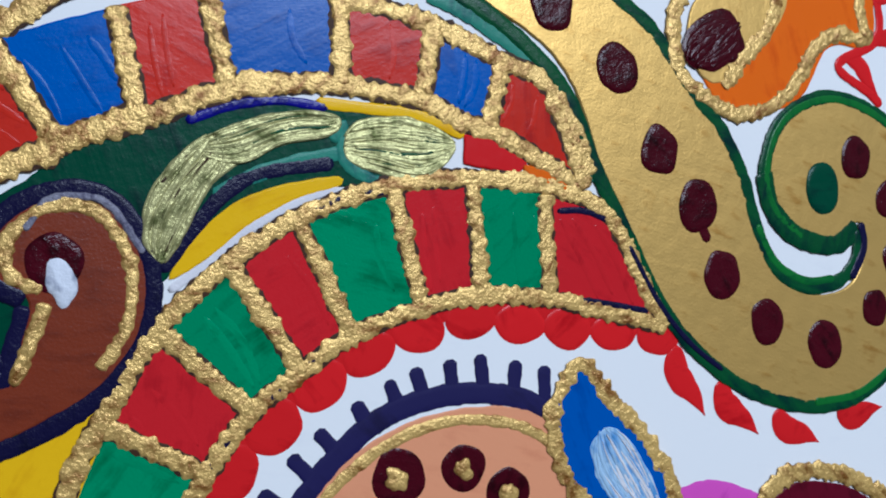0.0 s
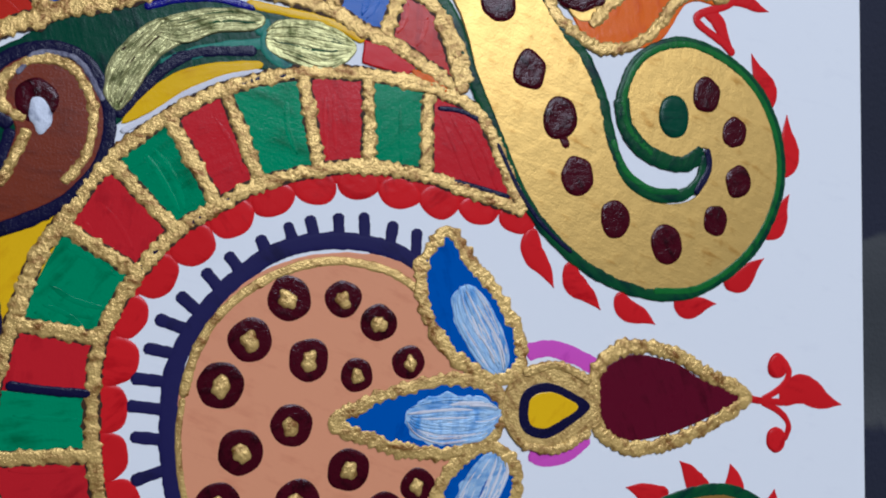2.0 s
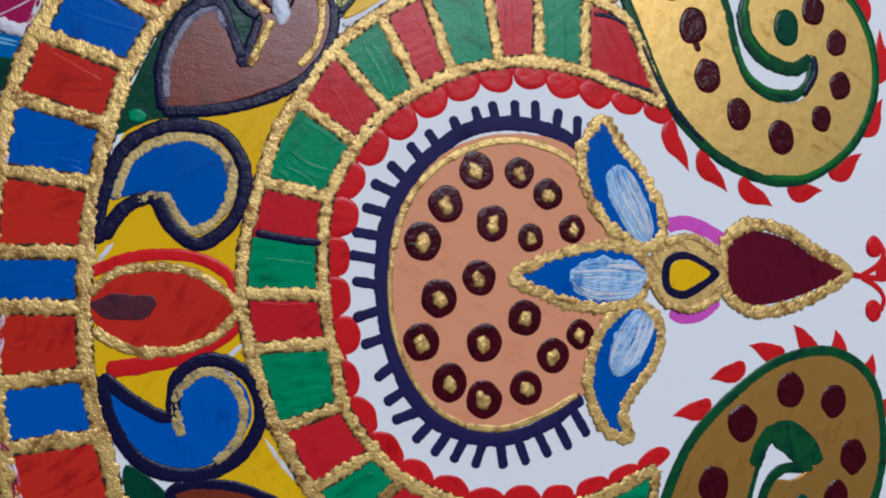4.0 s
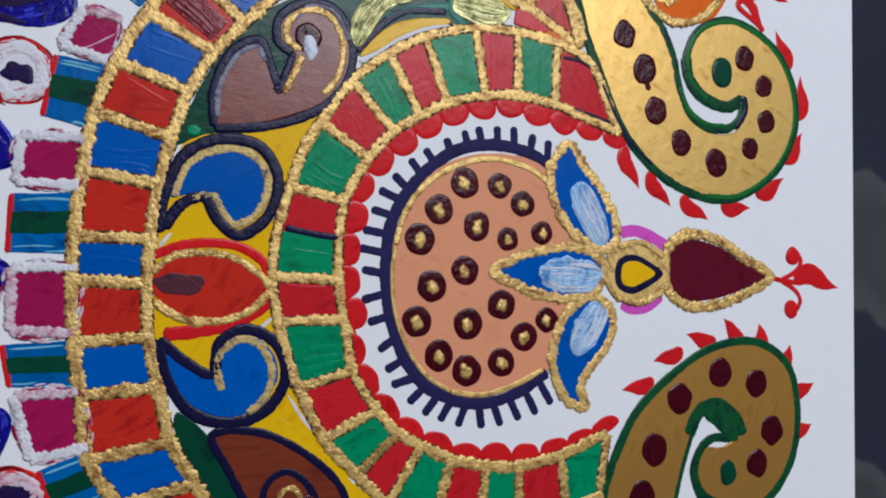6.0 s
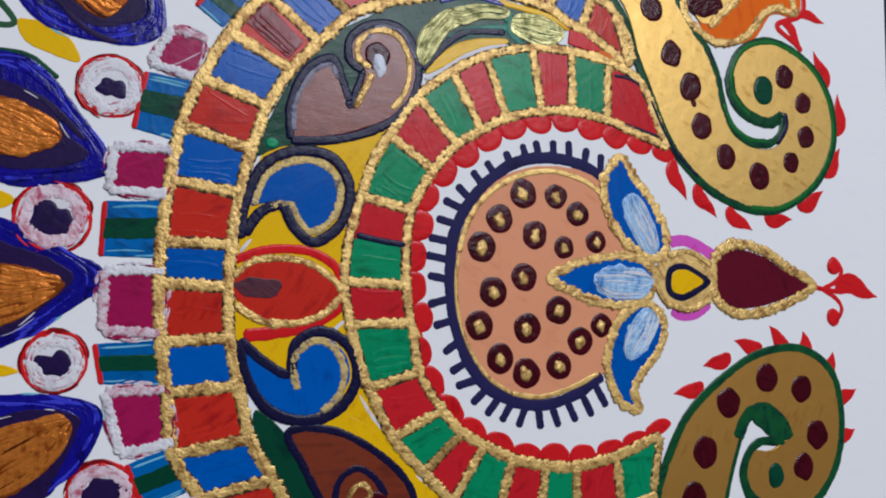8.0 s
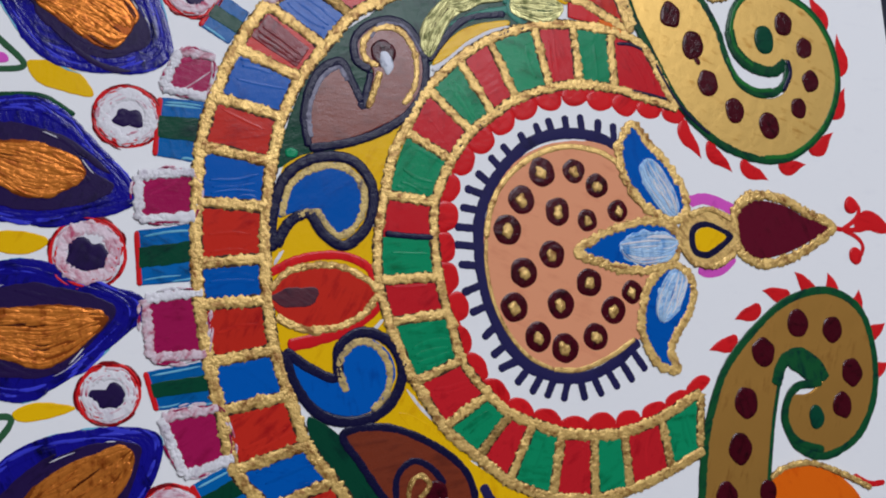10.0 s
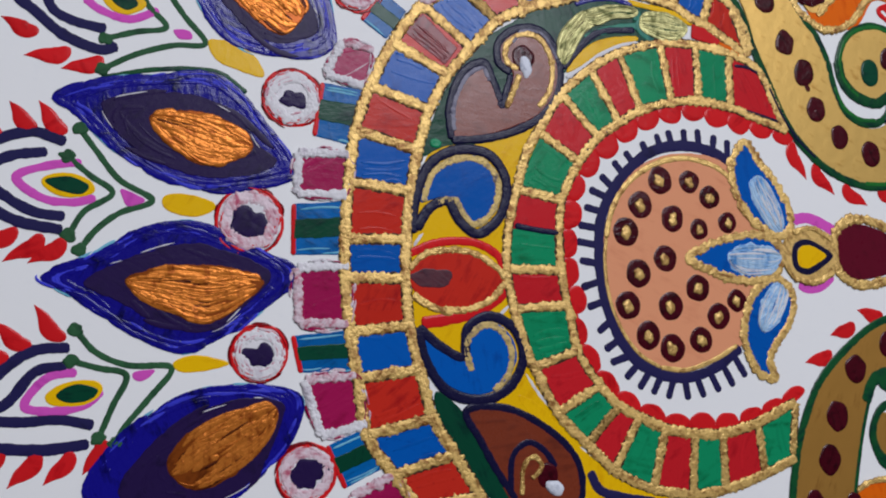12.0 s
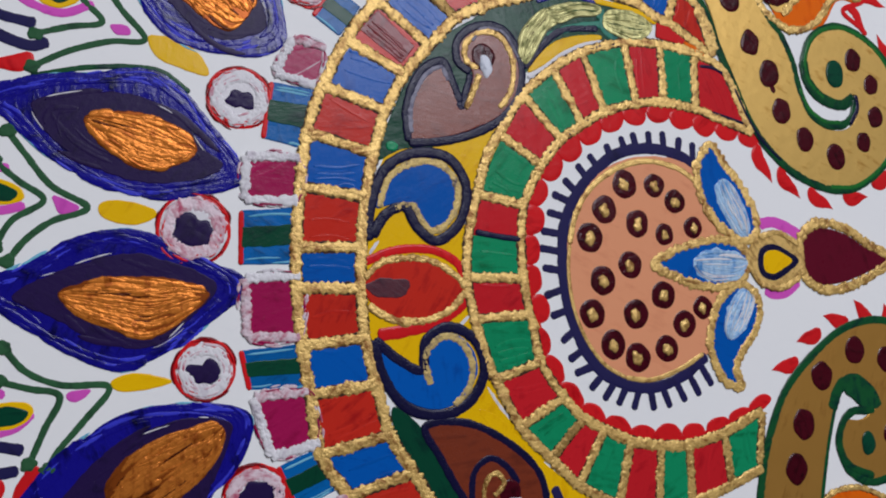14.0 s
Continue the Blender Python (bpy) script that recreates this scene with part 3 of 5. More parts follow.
band("outer_tile_band", [(-31.6, 71.9), (-21.8, 80.1)] + [(-16.8, 81.9), (-10.5, 86.1), (-3.7, 88.4), (6.1, 89.5), (16.1, 89.2), (23.8, 86.5), (36.4, 82.6), (46.7, 77.5), (52.4, 75.1), (56.9, 68.4), (59.6, 60.8)],
     [(-12.4, 67.5)] + [(-14.4, 65.3), (-11.8, 68.0), (-3.0, 70.3), (8.1, 73.9), (15.0, 74.6), (22.9, 74.4), (34.1, 72.0), (39.1, 69.4), (45.0, 67.1), (51.8, 63.2), (58.0, 58.8)],
     [(-31.6, 71.9), (-20.6, 63.3)] + [(-18.8, 79.9), (-12.4, 67.9), (-4.6, 84.2), (-3.0, 70.1), (6.1, 86.7), (8.1, 73.8), (23.3, 87.2), (22.9, 74.4), (36.6, 82.2), (34.1, 72.0), (46.7, 77.5), (43.7, 68.3), (54.0, 72.6), (58.5, 58.8)],
     (WARMRED, BLUE), 2.93, "band of red and blue tiles edged in gold")

patch("deep_red_field", [(-41.4, 63.6), (-32.2, 55.0), (-35.8, 50.2), (-46.4, 58.2)], DEEPRED, painting, 0.3, 0.06, False)
hatch("brushwork", [(-41.5, 63.4), (-32.4, 55.1), (-35.9, 50.5), (-46.2, 58.2)], DEEPRED, painting, -38, 1.5, 1.2, 0.32, 0.1, False, 71, 0.6)
inner_outer = [(70.7, 37.1), (67.6, 43.8), (62.0, 54.8), (51.7, 59.6), (40.4, 61.1), (28.9, 60.8), (15.6, 57.1), (6.6, 52.0), (-2.0, 45.2), (-8.2, 36.4), (-13.3, 28.7), (-16.8, 18.4), (-19.6, 7.8), (-20.5, -3.2), (-18.8, -13.8), (-14.8, -27.0)] + [(-13.9, -28.6), (-7.5, -41.0), (0.6, -49.6), (8.4, -57.1), (19.3, -62.6), (31.6, -65.1), (42.8, -64.7), (55.9, -61.5), (66.4, -57.9)]
inner_inner = [(70.7, 37.1), (63.8, 39.4), (56.5, 41.7), (51.4, 43.2), (40.5, 44.7), (31.7, 43.8), (21.6, 41.1), (14.6, 37.1), (7.8, 32.8), (1.8, 25.8), (-2.0, 19.7), (-4.2, 14.2), (-5.1, 6.2), (-5.0, -3.6), (-3.7, -13.0)] + [(-2.9, -14.8), (-1.1, -25.0), (5.0, -34.4), (10.5, -40.2), (16.5, -43.3), (24.6, -46.9), (33.4, -48.8), (42.2, -49.3), (54.0, -47.2), (67.5, -42.0)]
band("inner_tile_band", inner_outer, inner_inner,
     [(62.6, 54.3), (70.1, 37.7), (51.7, 58.4), (51.4, 43.2), (40.4, 60.4), (40.5, 44.7), (28.9, 60.2), (31.7, 43.8), (15.6, 56.7), (21.6, 41.1), (6.6, 51.8), (14.6, 37.1), (-2.5, 44.2), (7.8, 32.8), (-9.4, 33.3), (1.8, 25.8), (-16.4, 17.9), (-4.2, 15.2), (-19.0, 7.5), (-5.1, 6.2), (-20.0, -3.2), (-5.0, -3.6), (-18.2, -13.5), (-3.7, -13.0)] + [(-13.5, -28.7), (-1.1, -25.0), (-7.1, -40.8), (5.0, -34.4), (1.0, -49.1), (10.5, -40.2)],
     (RED, GREEN), 2.64, "curved band of red and green tiles edged in gold", (9,))
band("inner_tile_band", [(0.9, -49.7), (8.4, -57.1), (19.3, -62.6), (31.6, -65.1), (42.8, -64.7), (55.9, -61.5), (66.4, -57.9)], [(10.5, -40.5), (16.4, -43.6), (24.5, -47.2), (33.4, -49.1), (42.2, -49.6), (54.0, -47.5), (67.4, -42.3)],
     [(1.0, -49.1), (10.5, -40.2), (8.5, -56.4), (16.5, -43.3), (19.8, -61.9), (24.3, -46.7), (31.7, -64.3), (33.4, -48.8), (42.5, -63.7), (42.2, -49.5), (55.4, -61.1), (54.0, -47.5), (65.3, -56.9), (67.4, -42.5)],
     (RED, GREEN), 2.64, "curved band of red and green tiles edged in gold")
# Navy stroke painted in for the shade at this red tile's lower edge.
stroke("navy_line", [(-17.8, 8.3), (-11.2, 7.1), (-5.4, 6.4)], 1.50, NAVY, painting, 0.4, 0.3)
for line in ([(67.6, 39.8), (60.2, 41.7), (53.5, 43.0)], [(62.0, 54.0), (57.7, 55.6), (53.5, 55.8)], [(18.8, 40.4), (15.1, 37.6), (9.5, 33.7)], [(27.8, 59.9), (22.4, 59.6), (16.6, 57.2)], [(0.6, 24.8), (2.1, 26.5), (6.0, 31.5)]):
    stroke("navy_line", line, 0.97, NAVY, painting, 0.33, 0.25)

# ---- red scallops round the white ring ----
scallop_path = curve([(68.8, 35.5), (62.0, 36.7), (55.3, 38.3), (49.4, 39.2), (43.0, 40.7), (36.2, 41.0), (28.4, 39.9), (20.9, 37.0), (14.6, 32.7), (9.0, 28.6), (4.1, 23.8), (0.2, 17.7), (-1.9, 8.7), (-2.3, 2.3), (-2.0, -4.2), (-0.8, -10.7), (1.4, -16.7)] + [(1.1, -19.6), (4.8, -26.5), (10.2, -33.7), (17.4, -39.4), (26.0, -42.5), (34.1, -44.2), (42.5, -44.6), (49.6, -43.5), (56.9, -42.1), (65.6, -38.7)], False, 7.4)
RING_CENTRE = Vector((28.0, -1.5))


def outward(p, far):
    return p + (p - RING_CENTRE).normalized() * far


low_ring = [outward(p, 2.2 if p.y < -12 else 0.5) for p in scallop_path]
scallops = stroke("scallop_line", [outward(p, 1.7) for p in low_ring[::2]], 3.0, FLAMERED, painting, 0.02, 0.16, label="row of glossy red painted scallops")
for i, p in enumerate(low_ring):
    ahead = low_ring[min(i + 1, len(low_ring) - 1)] - low_ring[max(i - 1, 0)]
    c = outward(p, 0.9 * rough2(p.x, p.y, 6, 2) - 0.1)
    deep = (3.1 if p.y > -12 else 2.6) + 0.9 * rough2(p.y, p.x, 3)
    dab("scallop", (c.x, c.y), 4.0 + 0.6 * rough2(p.x, p.y, 3), deep, FLAMERED, scallops, 0.03, 0.14, math.degrees(math.atan2(ahead.y, ahead.x)), 0, 0.06)

# ---- medallion with its comb edge, seeds and petals ----
medallion = patch("medallion", [(50.0, 25.7), (44.1, 28.5), (36.2, 29.4), (27.4, 28.2), (18.9, 24.3), (12.7, 17.4), (9.0, 9.2), (7.7, 0.1), (8.5, -10.0), (11.9, -19.8), (17.7, -27.0), (25.4, -31.4), (34.1, -31.7), (44.2, -28.6), (51.2, -24.7), (58.9, -13.0), (54.1, -1.8), (58.9, 10.3)], PEACH, painting, 0.03, 0.12, label="peach disc dotted with maroon seeds")
comb = stroke("comb_ring", [(49.6, 27.3), (44.5, 29.9), (36.7, 31.4), (29.2, 30.9), (22.8, 28.6), (16.5, 23.7), (10.9, 17.2), (7.6, 10.0), (6.6, 2.1), (6.9, -5.9), (8.5, -14.1), (11.9, -22.5), (16.4, -28.4)] + [(19.6, -30.4), (27.0, -33.2), (34.6, -33.4), (43.0, -30.5), (49.9, -25.9)], 3.1, PENNAVY, painting, 0.08, 0.2, label="navy ring with comb teeth")
for points in (
    [(49.4, 29.5), (49.6, 33.4), (44.5, 30.7), (45.2, 34.7), (39.9, 32.4), (39.8, 36.2), (35.3, 32.2), (35.2, 36.0), (31.0, 31.7), (30.1, 35.5), (27.3, 30.8), (26.3, 34.3), (22.9, 28.9), (21.5, 32.0), (18.5, 25.8), (16.2, 29.0), (14.9, 23.1), (12.4, 26.2)],
    [(11.3, 19.4), (8.3, 22.2), (9.6, 16.3), (4.9, 18.3), (7.9, 12.3), (3.1, 13.5), (7.0, 7.7), (1.2, 8.6), (6.6, 3.1), (0.5, 4.1), (6.6, -1.9), (1.1, -1.0), (7.0, -6.5), (1.3, -8.2), (7.9, -12.0), (2.8, -13.5), (9.3, -17.3), (5.5, -20.1), (11.9, -22.3), (7.4, -24.9)],
    [(14.2, -27.0), (9.0, -28.5), (17.1, -29.1), (13.2, -32.7), (20.0, -31.9), (17.1, -35.7), (23.4, -33.5), (21.2, -37.3), (27.3, -34.9), (25.8, -38.8), (31.4, -35.2), (32.0, -39.4), (35.6, -35.0), (37.1, -39.0), (39.9, -33.4), (42.1, -37.7), (44.3, -31.7), (46.8, -36.4), (48.1, -29.1), (51.0, -33.9)],
):
    for a, b in zip(points[::2], points[1::2]):
        stroke("tooth", [Vector(a).lerp(Vector(b), -0.35), (Vector(a) + Vector(b)) / 2, Vector(a).lerp(Vector(b), 1.08)], 2.04, PENNAVY, comb, 0.06, 0.18)
stroke("gold_rim", [(50.6, 21.8), (45.0, 25.7), (36.2, 27.8), (28.1, 26.9), (20.7, 23.6), (14.4, 18.3), (10.7, 11.8), (8.9, 5.1)], 1.6, GOLD, medallion, 0.16, 0.3, lumps=0.5)
stroke("gold_rim", [(8.9, 5.1), (8.2, -1.9), (9.1, -11.1), (12.4, -19.8), (17.5, -26.6), (23.8, -30.5)], 1.07, GOLD, medallion, 0.15, 0.2)
stroke("gold_rim", [(48.8, -25.4), (40.8, -29.2), (31.9, -31.5), (23.8, -30.5)], 1.4, GOLD, medallion, 0.16, 0.26, lumps=0.5)
for i, (c, r) in enumerate(zip(
    [(26.6, 21.4), (36.0, 21.1), (42.4, 16.8), (47.9, 9.5), (19.9, 14.3), (29.9, 10.6), (38.4, 7.6), (15.0, 6.8), (27.0, -0.5), (18.3, -4.7), (36.9, -9.0), (49.6, -12.7), (28.0, -13.8), (14.6, -13.2), (43.2, -17.0), (20.5, -21.5), (37.1, -23.5), (27.8, -25.5)],
    [3.9, 3.4, 3.3, 3.1, 3.8, 3.7, 3.0, 4.0, 3.7, 3.9, 3.9, 3.2, 3.9, 3.9, 3.8, 3.9, 3.7, 4.0],
)):
    dab("seed", c, r, r * (1.02 + 0.1 * rough2(c[0], c[1], 5)), MAROON, medallion, 0.12, 0.14, 0, 0, 0.05)
    dab("gold_dot", (c[0] + 0.5 * rough2(c[0], 3, 2), c[1] - 0.25), r * 0.38, r * 0.46, GOLD, medallion, 0.24, 0.36, 60 * rough2(c[1], 1, 4), 0, 0.22, dome=True)


def petal(outline, light, degrees, seed):
    whole = patch("petal", outline, BLUE, painting, 0.24, 0.16, label="blue petal with pearly strokes and gold edge")
    patch("pearl_fill", light, LIGHTBLUE, whole, 0.36, 0.08, wobble=0.7)
    lens_brush("pearl_brushwork", light, LIGHTBLUE, whole, degrees, 60, 0.55, 0.42, 0.2, seed)
    lens_brush("white_brushwork", light, WHITE, whole, degrees + 4, 16, 0.4, 0.52, 0.16, seed + 40, (0.25, 0.7))
    rope("gold_edge", outline, 2.7, GOLD, whole, 0.3, 0.2, True, lumps=1.1, bead=0.55)
    return whole


petal([(55.6, 33.4), (59.9, 27.6), (65.1, 21.6), (69.0, 14.8), (69.8, 9.2), (66.9, 6.0), (60.7, 7.5), (54.7, 12.5), (51.2, 19.1), (50.3, 25.7), (52.3, 30.2)], [(57.7, 23.4), (62.0, 21.7), (66.5, 13.7), (66.9, 8.0), (63.8, 6.7), (59.5, 11.4), (56.3, 18.1)], -66, 11)
petal([(34.6, -0.6), (40.2, 2.7), (47.1, 4.8), (55.3, 6.1), (62.6, 4.9), (66.5, -0.4), (62.5, -5.6), (55.3, -7.2), (47.1, -6.1), (40.2, -3.5)], [(47.8, 1.5), (54.7, 3.5), (62.6, 2.2), (65.6, -0.7), (61.9, -5.1), (53.5, -6.0), (48.5, -3.4)], -3, 12)
petal([(64.7, -6.9), (68.9, -12.1), (67.2, -19.0), (62.0, -25.4), (59.5, -30.1), (60.9, -35.4), (55.5, -33.1), (52.0, -26.5), (51.7, -19.6), (55.0, -11.4), (60.1, -7.3)], [(63.7, -7.6), (67.2, -11.1), (63.9, -18.6), (58.0, -22.2), (56.1, -17.8), (59.2, -11.1)], 65, 13)

stroke("blue_slit", [(62.8, -12.6), (61.2, -16.6), (60.2, -19.2)], 0.9, BLUE, painting, 0.52, 0.16, taper=0.4)

# ---- yellow drop, maroon drop and red sprig ----
drop = patch("gold_boss", [(65.6, 0.2), (69.4, 6.7), (77.0, 7.8), (84.2, 5.1), (86.1, -0.2), (84.1, -5.0), (76.3, -8.0), (69.4, -6.9)], GOLD, painting, 0.28, 0.3, label="gold boss with yellow drop in a navy outline")
patch("navy_drop", [(69.1, -0.1), (70.3, 3.5), (74.4, 5.0), (79.2, 3.4), (84.2, -0.1), (79.2, -4.0), (74.4, -5.9), (70.0, -4.2)], NAVY, drop, 0.52, 0.12)
patch("yellow_drop", [(71.0, -0.1), (71.8, 2.3), (74.8, 3.2), (77.9, 2.3), (81.5, -0.1), (77.9, -2.6), (74.5, -3.9), (71.5, -2.9)], YELLOW, drop, 0.6, 0.12)
rope("gold_edge", [(70.0, 6.7), (77.0, 8.0), (84.2, 4.7)], 1.93, GOLD, drop, 0.4, 0.4)
rope("gold_edge", [(70.0, -6.7), (77.0, -8.0), (84.1, -5.0)], 1.93, GOLD, drop, 0.4, 0.4)
stroke("pink_arc", [(71.0, 10.5), (75.7, 11.2), (80.9, 9.6), (85.8, 7.1)], 3.22, PINK, painting, 0.04, 0.1, label="pink pen arc beside the gold boss")
stroke("pink_arc", [(71.5, -8.4), (75.0, -9.8), (79.5, -9.0), (83.9, -6.1)], 2.79, PINK, painting, 0.04, 0.1, label="pink pen arc beside the gold boss")
maroon = patch("maroon_drop", [(85.8, 1.0), (86.8, 6.6), (92.9, 9.4), (101.9, 7.9), (109.6, 3.7), (117.9, -0.2), (108.8, -4.4), (101.1, -6.6), (92.8, -7.3), (87.1, -4.3)], WINE, painting, 0.2, 0.18, label="maroon drop with a lumpy gold edge")
rope("gold_edge", [(84.8, 1.0), (86.2, 7.4), (92.5, 11.0), (101.9, 9.6), (110.3, 5.0), (119.3, -0.2), (110.3, -5.4), (101.5, -8.3), (92.8, -8.8), (86.5, -5.1)], 3.0, GOLD, maroon, 0.25, 0.32, True, bead=0.6)
sprig = stroke("sprig", [(119.3, -0.2), (123.5, -1.1), (129.5, -1.7)], 1.50, FLAMERED, painting, 0.05, 0.25, label="red sprig with three leaves")
flame([(128.1, -1.4), (143.7, -2.9)], 6.32, FLAMERED, sprig, "sprig_leaf", bend=0.18)
for points in ([(123.5, -1.0), (128.3, 1.4), (130.4, 4.4), (128.9, 7.3)], [(123.5, -1.3), (128.0, -3.6), (130.2, -6.5), (129.1, -9.6)]):
    stroke("sprig_stem", points, 1.40, FLAMERED, sprig, 0.05, 0.22)
for c in [(127.5, 5.9), (127.0, -9.3)]:
    dab("sprig_bud", c, 2.4, 2.7, FLAMERED, sprig, 0.06, 0.35)


# ---- the two gold scrolls ----
def scroll_seeds(whole, places, sizes):
    for c, r in zip(places, sizes):
        dab("scroll_seed", c, r * 1.13, r * 1.28, MAROON, whole, 0.4, 0.22, 20 * rough2(c[0], c[1], 3), 0.1, 0.08)


upper = patch("gold_scroll", [(38.0, 91.5), (44.5, 86.0), (51.6, 81.4), (56.0, 76.8), (58.8, 71.0), (61.2, 62.5), (65.6, 52.4), (70.2, 40.5)] + [(76.5, 32.8), (85.6, 26.1), (97.8, 21.7), (109.1, 22.7), (120.8, 30.2), (127.3, 41.7), (127.4, 53.0), (122.6, 62.7), (114.5, 68.8), (105.1, 71.2), (96.0, 68.3), (91.8, 60.1), (92.7, 52.4), (99.3, 47.5), (106.4, 47.3), (110.0, 50.8), (111.6, 47.0), (107.5, 40.4), (99.0, 39.5), (91.7, 43.7), (89.1, 51.6), (86.6, 60.0)] + [(82.6, 67.4), (78.4, 72.4), (74.4, 78.4), (70.6, 83.4), (65.9, 87.2), (60.0, 92.0)], SCROLLGOLD, painting, 0.12, 0.3, label="wide gold scroll with maroon dots and green outline")
stroke("teal_band", [(36.0, 87.4), (41.6, 84.8), (47.6, 81.0), (52.8, 76.0), (56.4, 70.4), (59.0, 64.6), (60.8, 60.0)], 3.2, SEA, upper, 0.22, 0.2)
stroke("green_outline", [(38.0, 88.4), (44.6, 84.6), (50.4, 80.0), (55.0, 75.0), (57.8, 70.0), (60.4, 62.0), (65.1, 51.6), (70.2, 40.5)] + [(76.5, 32.4), (85.6, 25.5), (97.8, 21.3), (109.0, 22.2), (121.1, 29.9), (127.9, 41.7), (128.0, 53.0), (123.2, 63.0), (115.0, 69.2), (105.4, 71.8), (96.0, 68.3), (91.7, 60.7), (92.2, 53.6), (98.2, 48.3), (105.2, 47.6), (109.6, 50.6)], 2.5, OUTLINEGREEN, upper, 0.3, 0.3)
stroke("green_outline", [(61.4, 91.4), (66.6, 87.0), (71.4, 83.2), (75.2, 78.2), (79.2, 72.2), (83.4, 67.2)] + [(87.0, 59.6), (88.9, 51.6), (91.9, 44.9), (97.6, 41.1), (104.6, 41.0), (109.2, 44.2), (110.7, 49.4)], 2.5, OUTLINEGREEN, upper, 0.3, 0.3)
stroke("leaf_green_streak", [(98.1, 21.8), (109.1, 22.6), (120.8, 30.2), (127.4, 41.7), (127.5, 53.0), (122.9, 62.7), (115.0, 69.0), (105.4, 71.5), (96.3, 68.3), (92.0, 60.7), (92.8, 54.0), (98.2, 48.9)], 1.29, LEAFGREEN, upper, 0.42, 0.16)
stroke("leaf_green_streak", [(89.2, 51.6), (92.2, 45.4), (97.9, 41.9), (104.1, 41.7)], 1.29, LEAFGREEN, upper, 0.42, 0.16)
stroke("green_curl", [(91.4, 60.1), (92.5, 54.2), (96.8, 49.5), (104.3, 47.3), (109.0, 49.3)], 3.44, OUTLINEGREEN, upper, 0.34, 0.3)
stroke("navy_glint", [(110.7, 50.6), (111.0, 46.4), (107.8, 41.3)], 1.50, NAVY, upper, 0.5, 0.2)
stroke("navy_glint", [(65.1, 49.9), (69.5, 41.1), (74.5, 34.4), (80.3, 29.4)], 0.86, NAVY, upper, 0.5, 0.2)
scroll_seeds(upper, [(55.1, 85.8), (65.3, 76.5)] + [(71.7, 64.0), (78.1, 55.2), (81.7, 44.2), (89.7, 35.9), (101.2, 31.0), (112.5, 36.0), (118.0, 44.0), (117.2, 54.2), (110.5, 61.4)], [3.2, 3.2, 3.0, 3.3, 3.1, 3.0, 3.2, 2.5, 2.7, 2.6, 2.9])
stroke("drip", [(77.8, 53.1), (78.9, 50.9), (79.4, 49.5)], 1.72, MAROON, upper, 0.42, 0.2)
dab("green_eye", [(103.0, 56.6)][0], 3.5, 4.4, DARKGREEN, upper, 0.42, 0.25)
for points in ([(72.4, 34.1), (76.7, 22.7)], [(80.1, 27.7), (86.6, 18.3)], [(90.4, 21.6), (98.7, 15.2)], [(103.1, 20.0), (112.8, 19.1)], [(114.6, 23.3), (124.4, 28.3)], [(124.1, 33.0), (130.9, 41.8)], [(129.1, 45.5), (130.5, 58.5)], [(125.3, 58.9), (121.8, 70.8)]):
    flame(points, 4.51, FLAMERED, upper, bend=-0.14)

# Same gold as the upper scroll; its weaker light is put into the colour.
lower = patch("gold_scroll", [(62.5, -77.9), (64.4, -67.6), (69.3, -49.8), (76.4, -37.5), (87.0, -28.1), (99.9, -21.0), (114.5, -19.4), (125.0, -25.9), (128.2, -38.5), (126.0, -51.6), (118.6, -61.3), (106.9, -65.2), (97.8, -61.5), (94.3, -53.9), (96.1, -47.4), (103.8, -47.2), (110.3, -42.5), (107.4, -37.2), (100.6, -35.3), (95.0, -39.5), (91.0, -49.9), (87.5, -62.1), (83.6, -81.9)], SHADEDGOLD, painting, 0.12, 0.3, label="gold scroll in a shade-darkened tone with maroon dots and green outline")
stroke("green_outline", [(63.5, -73.5), (66.5, -58.7), (69.7, -49.1), (76.4, -37.0), (87.1, -27.5), (100.0, -20.2), (114.6, -18.7), (125.5, -25.4), (128.8, -38.5), (126.6, -51.7), (118.9, -61.9), (106.8, -65.7), (97.8, -61.8), (94.2, -54.2)], 2.57, OUTLINEGREEN, lower, 0.3, 0.3)
stroke("green_outline", [(84.1, -78.9), (87.9, -62.1), (91.5, -49.1), (95.8, -39.2), (102.6, -35.6)], 1.57, OUTLINEGREEN, lower, 0.3, 0.3)
stroke("green_curl", [(92.3, -43.6), (96.0, -37.0), (102.6, -35.7), (108.2, -40.4), (109.8, -44.4)], 3.96, OUTLINEGREEN, lower, 0.34, 0.3)
stroke("green_curl", [(108.5, -44.9), (99.8, -44.9), (95.4, -49.3), (94.5, -55.2), (97.9, -60.4), (106.4, -64.1)], 2.49, OUTLINEGREEN, lower, 0.34, 0.3)
patch("green_wedge", [(97.0, -35.4), (104.0, -34.8), (109.1, -40.0), (110.2, -44.5), (104.1, -43.8), (100.7, -41.1), (98.1, -39.2)], OUTLINEGREEN, lower, 0.3, 0.2)
scroll_seeds(lower, [(89.6, -33.7), (102.6, -27.0), (114.6, -30.1), (119.9, -43.3), (114.9, -52.2), (81.7, -47.1), (78.0, -59.3), (71.8, -71.2)], [3.4, 3.3, 3.1, 3.3, 3.1, 3.4, 3.4, 3.1])
dab("green_eye", [(105.2, -54.4)][0], 2.7, 3.6, DARKGREEN, lower, 0.42, 0.25)
